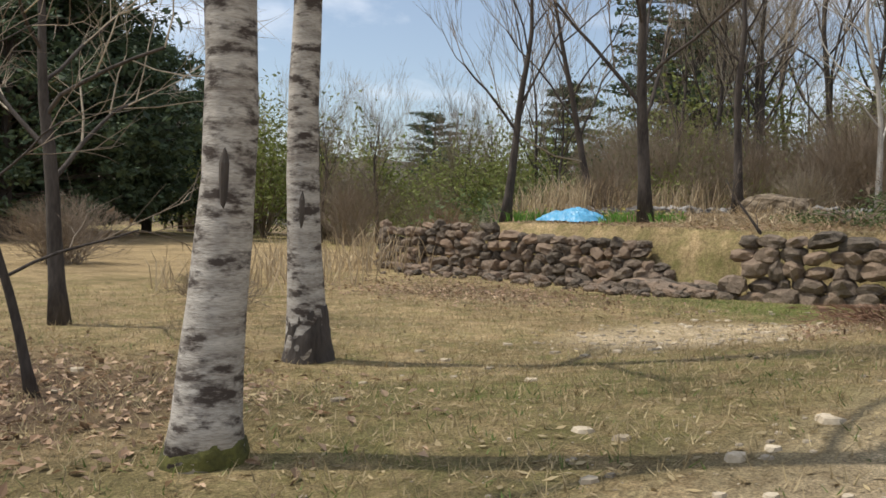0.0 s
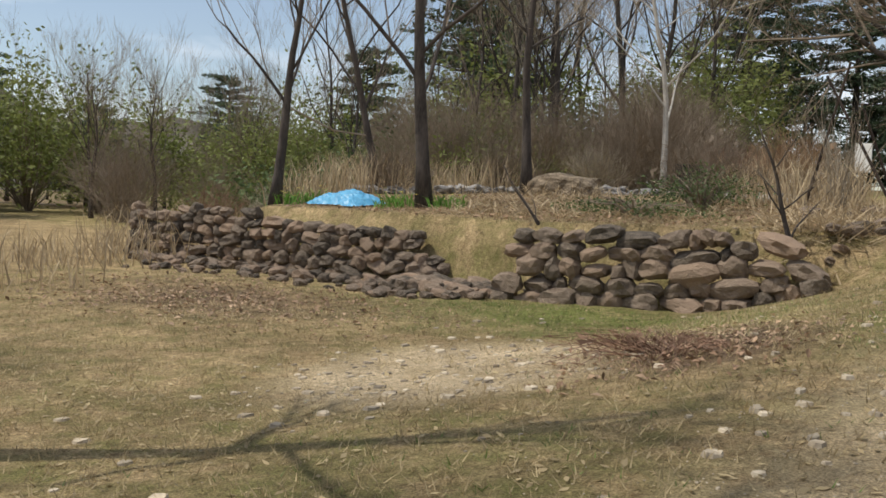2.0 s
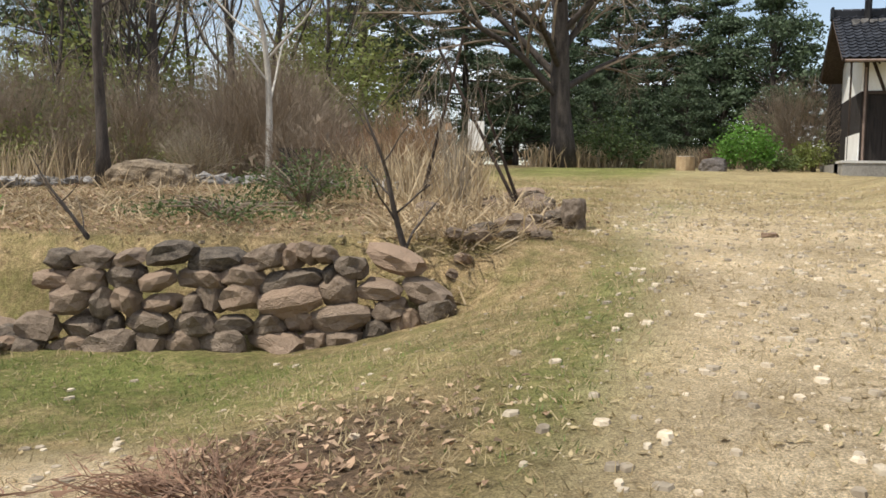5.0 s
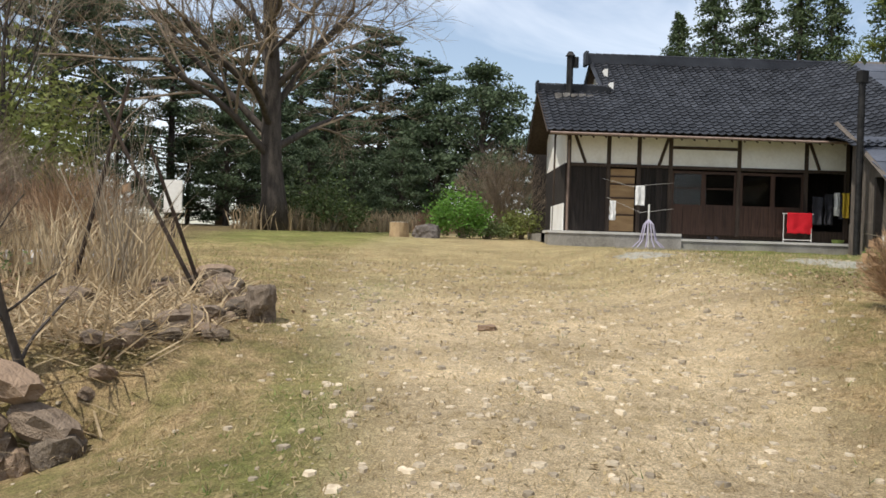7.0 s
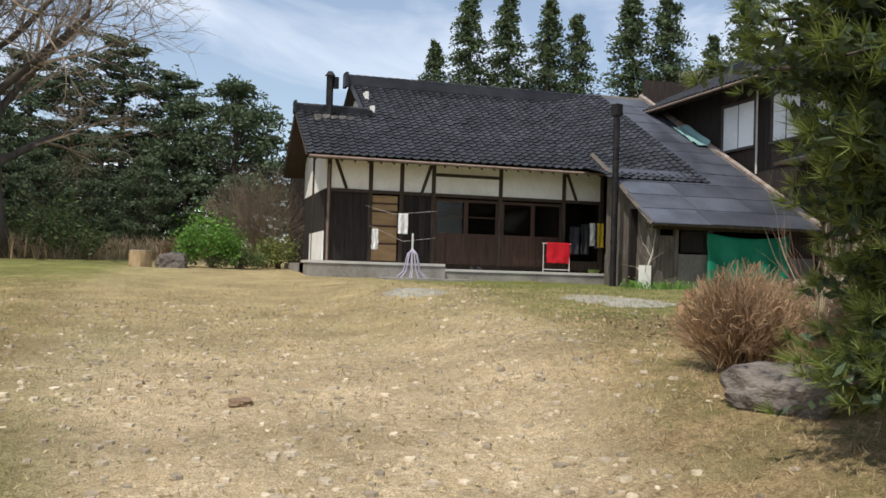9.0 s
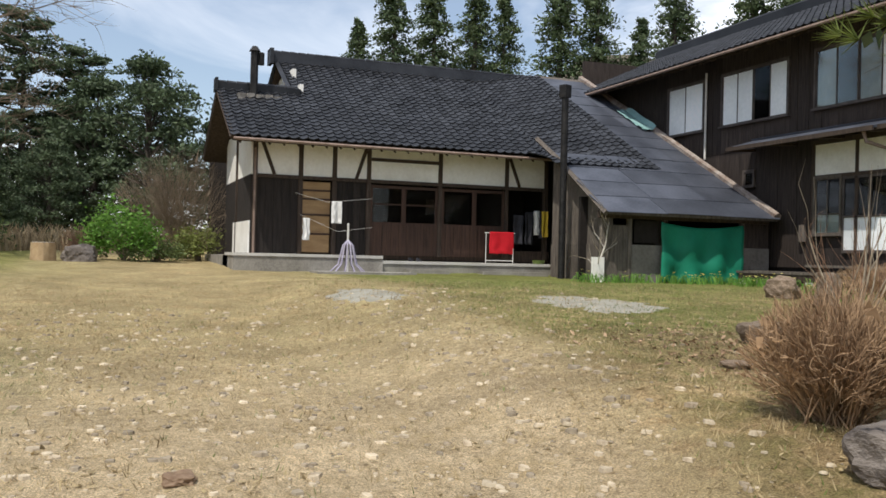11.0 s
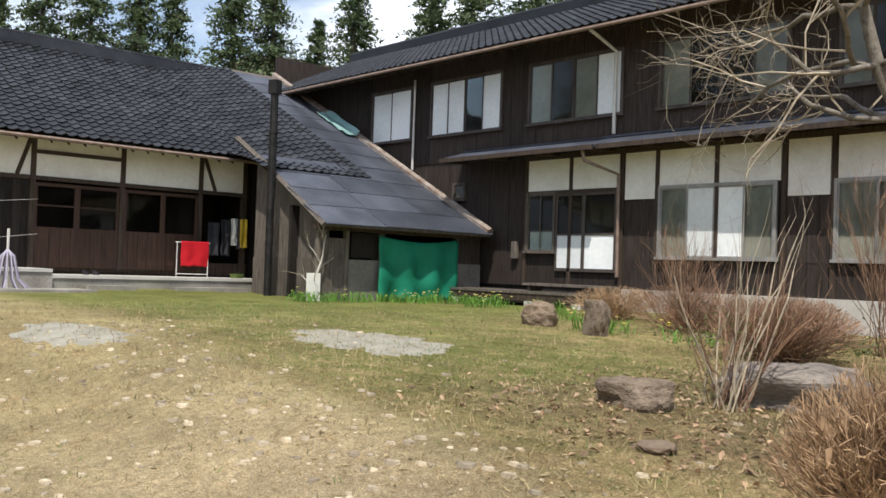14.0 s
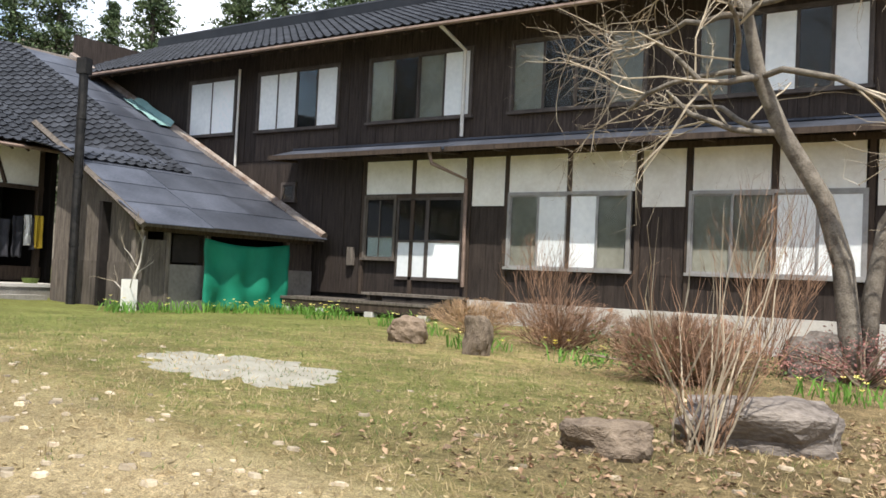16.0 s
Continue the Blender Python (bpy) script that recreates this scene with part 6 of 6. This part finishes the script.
def scatter_stones():
    rng = random.Random(320)
    s = Shape()
    for i in range(60000):
        x, y = rng.uniform(2, 26), rng.uniform(-6, 7)
        if rng.random() > road_mask(x, y) * 0.85 + 0.04:
            continue
        r = 0.006 + 0.062 * rng.random() ** 8
        c = Vector((x, y, height(x, y) + r * 0.15))
        k = len(s.v)
        n = 6
        ph = rng.uniform(0, 6.28)
        el = rng.uniform(0.5, 1)
        ring = [(math.cos(ph + 6.283 * j / n) * r * rng.uniform(0.8, 1.2), math.sin(ph + 6.283 * j / n) * r * el * rng.uniform(0.8, 1.2)) for j in range(n)]
        s.v += [(c.x + u, c.y + v, c.z - r * 0.3) for u, v in ring] + [(c.x + u * 0.8, c.y + v * 0.8, c.z + r * rng.uniform(0.05, 0.2)) for u, v in ring]
        s.f += [(k + j, k + (j + 1) % n, k + n + (j + 1) % n, k + n + j) for j in range(n)] + [tuple(k + n + j for j in range(n))]
    tagged(part("road_stones", s, M_PEBBLE), "small pale stones scattered on the gravel road", "gravel", kind="stuff")


scatter_stones()


# ---- small things ----
def cloth(name, label, mat, origin, along, wide, tall, folds, seed, amp=0.05, group="", sag=0.0):
    """A hanging cloth with folds; along: the way of its upper edge."""
    rng = random.Random(seed)
    a = Vector(along).normalized()
    n = Vector((-a.y, a.x, 0))
    s = Shape()
    W, H = 28, 18
    for j in range(H + 1):
        for i in range(W + 1):
            u, v = i / W, j / H
            f = amp * (0.35 + v) * (math.sin(u * folds * 6.283 + seed) * 0.6 + noise.noise((u * 4, v * 3, seed)))
            p = Vector(origin) + a * (wide * u + 0.02 * noise.noise((v * 4, u, seed))) + n * f
            p.z -= tall * v + sag * math.sin(math.pi * u) * (1 - v * 0.7) + 0.03 * noise.noise((u * 5, seed, 0)) * v
            s.v.append(tuple(p))
    w = W + 1
    s.f = [(j * w + i, j * w + i + 1, (j + 1) * w + i + 1, (j + 1) * w + i) for j in range(H) for i in range(W)]
    ob = part(name, s, mat, None, "", True)
    m = ob.modifiers.new("thickness", "SOLIDIFY")
    m.thickness = 0.006
    return tagged(ob, label, "cloth", group)


cloth("green_curtain", "green cloth curtain hung across the shed opening", M_GREEN, (32.18, -12.55, 3.72), (0, -1, 0), 2.65, 1.58, 3, 4, 0.09, sag=0.12)
rack = thing("drying_rack", "small drying rack on the concrete walkway", "rack")
for y in (-9.55, -10.45):
    part("leg", Shape().tube([(36.95, y, 2.5), (36.95, y, 3.42)], [0.014, 0.014], 6), M_WHITEPIPE, rack)
part("rail", Shape().tube([(36.95, -9.5, 3.42), (36.95, -10.5, 3.42)], [0.014, 0.014], 6), M_WHITEPIPE, rack)
part("rail", Shape().tube([(36.95, -9.55, 2.58), (36.95, -10.45, 2.58)], [0.014, 0.014], 6), M_WHITEPIPE, rack)
cloth("red_towel", "bright red towel on the drying rack", M_RED, (36.93, -9.66, 3.45), (0, -1, 0), 0.80, 0.66, 2, 2, 0.02)
for i, (y, z, m, w, h) in enumerate(((-10.55, 4.0, M_CLOTHDARK, 0.35, 0.9), (-10.95, 4.1, M_CLOTHDARK, 0.3, 1.0), (-11.25, 4.15, M_WHITE, 0.2, 0.75), (-11.42, 4.1, M_CLOTHDARK, 0.15, 0.8), (-11.52, 4.15, M_YELLOW, 0.22, 0.8))):
    cloth("hanging_jacket", "work jacket hung in the alcove" if m is not M_YELLOW else "yellow jacket hung in the alcove", m, (37.2, y, z), (0, -1, 0), w, h, 1.5, 10 + i, 0.05, "hanging clothes")
line = thing("washing_line", "thin washing line before the dark doors", "line")
part("cord", Shape().tube([(36.9, -3.7, 4.35), (36.8, -4.6, 4.12), (36.9, -5.95, 4.28)], [0.004, 0.004, 0.004], 4), M_WHITEPIPE, line)
part("cord", Shape().tube([(36.9, -3.85, 3.75), (36.8, -4.9, 3.3), (36.9, -5.95, 3.45)], [0.004, 0.004, 0.004], 4), M_WHITEPIPE, line)
cloth("white_towel", "white towel on the washing line", M_WHITE, (36.8, -4.72, 4.15), (0, -1, 0), 0.3, 0.62, 1.2, 3, 0.04)
cloth("plastic_bag", "pale plastic bag hanging from the line", M_WHITE, (36.85, -3.92, 3.65), (0, -1, 0), 0.2, 0.62, 1.5, 6, 0.05)


def umbrella_frame():
    t = thing("hose_stand", "stand hung with a faded lilac hose", "hose")
    x, y, z = 35.4, -4.85, 2.1
    part("pole", Shape().tube([(x, y, z), (x, y, 3.5)], [0.03, 0.03], 6), M_WHITEPIPE, t)
    rng = random.Random(33)
    for i in range(11):
        a = i * 6.283 / 11
        part("hose_loop", Shape().tube([(x, y, 3.05), (x + 0.12 * math.cos(a), y + 0.14 * math.sin(a), 2.9), (x + 0.2 * math.cos(a), y + 0.26 * math.sin(a), 2.4), (x + 0.3 * math.cos(a), y + 0.5 * math.sin(a), z + 0.08)], [0.02, 0.02, 0.02, 0.02], 5), M_PURPLE, t)


umbrella_frame()
tagged(part("wash_basin_slab", Shape().box(34.7, 35.9, -6.6, -3.9, 1.9, 2.2, 0.02), M_CONCRETE), "low concrete washing slab before the plinth", "slab")
tagged(part("drain_step", Shape().box(35.6, 36.1, -7.9, -6.7, 1.9, 2.28, 0.02).box(35.6, 36.1, -11.0, -8.9, 1.9, 2.26, 0.02), M_CONCRETE), "low concrete step before the plinth", "step")
for i, (y, s) in enumerate(((-6.3, 0.26), (-7.2, 0.24), (-7.45, 0.24))):
    tagged(part("shoe", Shape().box(36.8, 36.8 + s, y, y + 0.09, 2.5, 2.56, 0.02).box(36.95, 36.8 + s, y, y + 0.09, 2.56, 2.61, 0.02), M_CLOTHDARK), "dark worn shoe on the walkway", "shoe", "shoes on the walkway")
tagged(part("green_basin", Shape().tube([(36.7, -11.2, 2.5), (36.7, -11.2, 2.62)], [0.16, 0.2], 12), M_GRASSGREEN), "small green plastic basin on the walkway", "basin")
stove = thing("stove_pipe", "tall sooty stove pipe beside the shed", "chimney")
part("pipe", Shape().tube([(34.3, -10.72, 2.0), (34.3, -10.72, 5.0), (34.3, -10.72, 7.25)], [0.10, 0.10, 0.10], 10), M_PIPE, stove)
for z in (3.4, 4.9, 6.2):
    part("joint", Shape().tube([(34.3, -10.72, z), (34.3, -10.72, z + 0.07)], [0.115, 0.115], 10), M_PIPE, stove)
part("cowl", Shape().tube([(34.3, -10.72, 7.2), (34.3, -10.72, 7.55)], [0.17, 0.17], 4), M_PIPE, stove)
bare_tree("wall_climber", "pale twisted climber against the shed", 32.2, -10.55, 2.0, 0.045, 96, (-0.1, -0.4), 0.15, 7, 3, 0.8, (2, 3), 0.4, bark=M_PALEBARK, twig=M_TWIG_PALE)
tagged(part("white_board", Shape().box(32.1, 32.16, -10.8, -10.45, 2.05, 2.75), M_PLASTER), "small white board leaning at the shed door", "board")


def deck():
    d = thing("timber_deck", "low weathered timber deck before the entrance", "deck")
    for i in range(5):
        y = -15.0 - i * 0.26
        part("plank", Shape().box(27.6, 32.2, y - 0.24, y, 2.42 + 0.006 * (i % 3), 2.48 + 0.006 * (i % 3), 0.006), M_GREYWOOD, d)
    part("beam", Shape().box(27.7, 32.1, -15.12, -15.02, 2.24, 2.42), M_POST, d)
    for x in (27.9, 29.4, 30.9, 32.0):
        part("footing_block", Shape().box(x - 0.12, x + 0.12, -15.2, -14.98, 1.85, 2.24, 0.02), M_CONCTOP, d)
    part("step_board", Shape().box(27.4, 29.9, -15.9, -15.3, 2.62, 2.68, 0.006).box(27.5, 27.6, -15.85, -15.4, 2.48, 2.62).box(29.7, 29.8, -15.85, -15.4, 2.48, 2.62), M_GREYWOOD, d)


deck()


def tarp():
    s = Shape()
    n = 26
    for j in range(n + 1):
        for i in range(n + 1):
            u, v = i / n * 2 - 1, j / n * 2 - 1
            x, y = 14.7 + v * 0.4, 13.3 + u * 0.68
            r = max(abs(u), abs(v))
            h = 0.24 * (1 - r ** 2.2) * (1 + 0.4 * noise.noise((u * 2, v * 2, 7))) + 0.04 * noise.noise((u * 7, v * 7, 3))
            s.v.append((x + 0.08 * noise.noise((u * 3, v * 3, 1)), y, height(x, y) + 0.03 + max(0, h)))
    w = n + 1
    s.f = [(j * w + i, j * w + i + 1, (j + 1) * w + i + 1, (j + 1) * w + i) for j in range(n) for i in range(n)]
    tagged(part("blue_tarpaulin", s, M_BLUE, None, "", False), "crumpled light blue tarpaulin over a low heap", "tarpaulin")


tarp()
reeds("straw_mound", "heap of dry straw and stalks on the terrace", [(20.9, 12.3, 1.0, 500)], 46, tall=0.5, lean=1.2)
single_rock("compost_mound", "rounded heap of brown compost", 20.9, 12.3, 1.4, 1.6, 0.8, 15, M_LITTERHEAP, 0.4)


def flower_clumps():
    rng = random.Random(400)
    leaf, petal = Shape(), Shape()
    spots = [(31.6, -10.2, 0.6, 90), (31.3, -11.2, 0.6, 110), (31.2, -12.6, 0.7, 130), (31.0, -13.8, 0.7, 150), (30.2, -14.4, 0.5, 90), (28.6, -12.9, 0.6, 60), (25.4, -11.6, 0.6, 60), (23.3, -10.2, 0.5, 70), (26.6, -12.6, 0.6, 60), (21.8, -10.6, 0.5, 60), (18.3, -10.8, 0.7, 80), (14.8, 14.6, 0.7, 170), (14.9, 12.1, 0.5, 120), (15.2, 11.2, 0.4, 90), (16.6, -9.5, 0.7, 90)]
    for x, y, r, n in spots:
        for i in range(n):
            a, rr = rng.uniform(0, 6.283), r * math.sqrt(rng.random())
            px, py = x + math.cos(a) * rr, y + math.sin(a) * rr
            q = Vector((px, py, height(px, py)))
            h = rng.uniform(0.15, 0.32)
            d = Vector((rng.gauss(0, 0.35), rng.gauss(0, 0.35), 1)).normalized() * h
            w = Vector((rng.gauss(0, 1), rng.gauss(0, 1), 0)).normalized() * 0.011
            leaf.quad(q - w, q + w, q + d * 0.7 + w, q + d * 0.7 - w)
            leaf.tri(q + d * 0.7 - w, q + d * 0.7 + w, q + d + Vector((d.x, d.y, -0.02)))
            if rng.random() < 0.09:
                c = q + d * 1.05
                for k in range(5):
                    b = 6.283 * k / 5
                    petal.tri(c, c + Vector((0.04 * math.cos(b), 0.04 * math.sin(b), 0.02)), c + Vector((0.04 * math.cos(b + 0.9), 0.04 * math.sin(b + 0.9), 0.02)))
    tagged(part("daffodil_leaves", leaf, M_BRIGHT), "clumps of fresh green daffodil leaves", "flowers", kind="stuff")
    tagged(part("daffodil_flowers", petal, M_PETALY), "pale yellow daffodil flowers", "flowers", kind="stuff")


flower_clumps()


def bean_poles():
    t = thing("bean_poles", "crossed dark poles over the planted bed", "poles")
    for a, b in (((17.75, 4.2, 1.2), (17.6, 5.5, 3.7)), ((17.9, 5.9, 1.3), (17.6, 5.15, 3.9)), ((18.4, 4.4, 1.3), (17.9, 5.0, 3.2))):
        part("pole", Shape().tube([a, b], [0.028, 0.02], 6), M_POST, t)


bean_poles()
sign = thing("white_sign_board", "white board on a post by the garden hut", "sign")
part("board", Shape().box(33.0, 33.06, 8.65, 9.15, 2.75, 3.65, 0.01), M_PLASTER, sign)
part("post", Shape().box(33.06, 33.14, 8.85, 8.95, 1.7, 3.5), M_POST, sign)
drum = tagged(part("dark_drum", Shape().tube([(22.2, 9.75, height(22.2, 9.75)), (22.2, 9.75, height(22.2, 9.75) + 0.75)], [0.42, 0.42], 16), M_PIPE), "dark rusty drum beside a pale tree", "drum")
for x, y, h, r in ((39.2, 2.85, 0.5, 0.32), ):
    st = thing("tree_stump", "sawn pale tree stump at the yard edge", "stump", at=(x, y, height(x, y)))
    part("bark", Shape().tube([(0, 0, -0.05), (0, 0, h)], [r * 1.1, r], 14, wobble=0.05, rng=random.Random(2)), M_CUTWOOD, st)
    part("cut_face", Shape().tube([(0, 0, h + 0.002), (0, 0, h + 0.012)], [r * 0.92, r * 0.92], 14), M_WHITE, st)
single_rock("grey_boulder", "low pale boulder at the yard edge", 39.3, 1.9, 0.9, 0.9, 0.6, 12, M_ROCK, 0.25)
single_rock("dirt_clod", "dark clump of dead weeds on the road", 16.7, 1.1, 0.26, 0.2, 0.08, 13, M_LEAF, 0.42)
rope = tagged(part("terrace_line", Shape().tube([(14.6, 14.9, 3.2), (16.8, 15.8, 2.9), (18.9, 16.8, 2.95)], [0.02, 0.02, 0.02], 4), M_TWIG_PALE), "pale pole tied between two trees", "pole")


def gravel_patch(name, x, y, rx, ry, seed):
    s = Shape()
    n, m = 60, 6
    for j in range(m + 1):
        for i in range(n):
            a = 6.283 * i / n
            r = j / m * (1 + 0.35 * noise.noise((math.cos(a) * 2, math.sin(a) * 2, seed)) + 0.25 * noise.noise((math.cos(a) * 6, math.sin(a) * 6, seed)))
            px, py = x + rx * r * math.cos(a), y + ry * r * math.sin(a)
            s.v.append((px, py, height(px, py) + 0.006 - 0.02 * (j / m) ** 4))
    s.f = [(j * n + i, (j + 1) * n + i, (j + 1) * n + (i + 1) % n, j * n + (i + 1) % n) for j in range(m) for i in range(n)]
    tagged(part(name, s, M_WATER, None, "", True), "patch of pale grey gravel in the grass", "gravel", kind="structure")


gravel_patch("gravel_patch_1", 23.1, -5.4, 1.6, 1.15, 3)
gravel_patch("gravel_patch_2", 24.9, -2.4, 1.4, 0.7, 4)
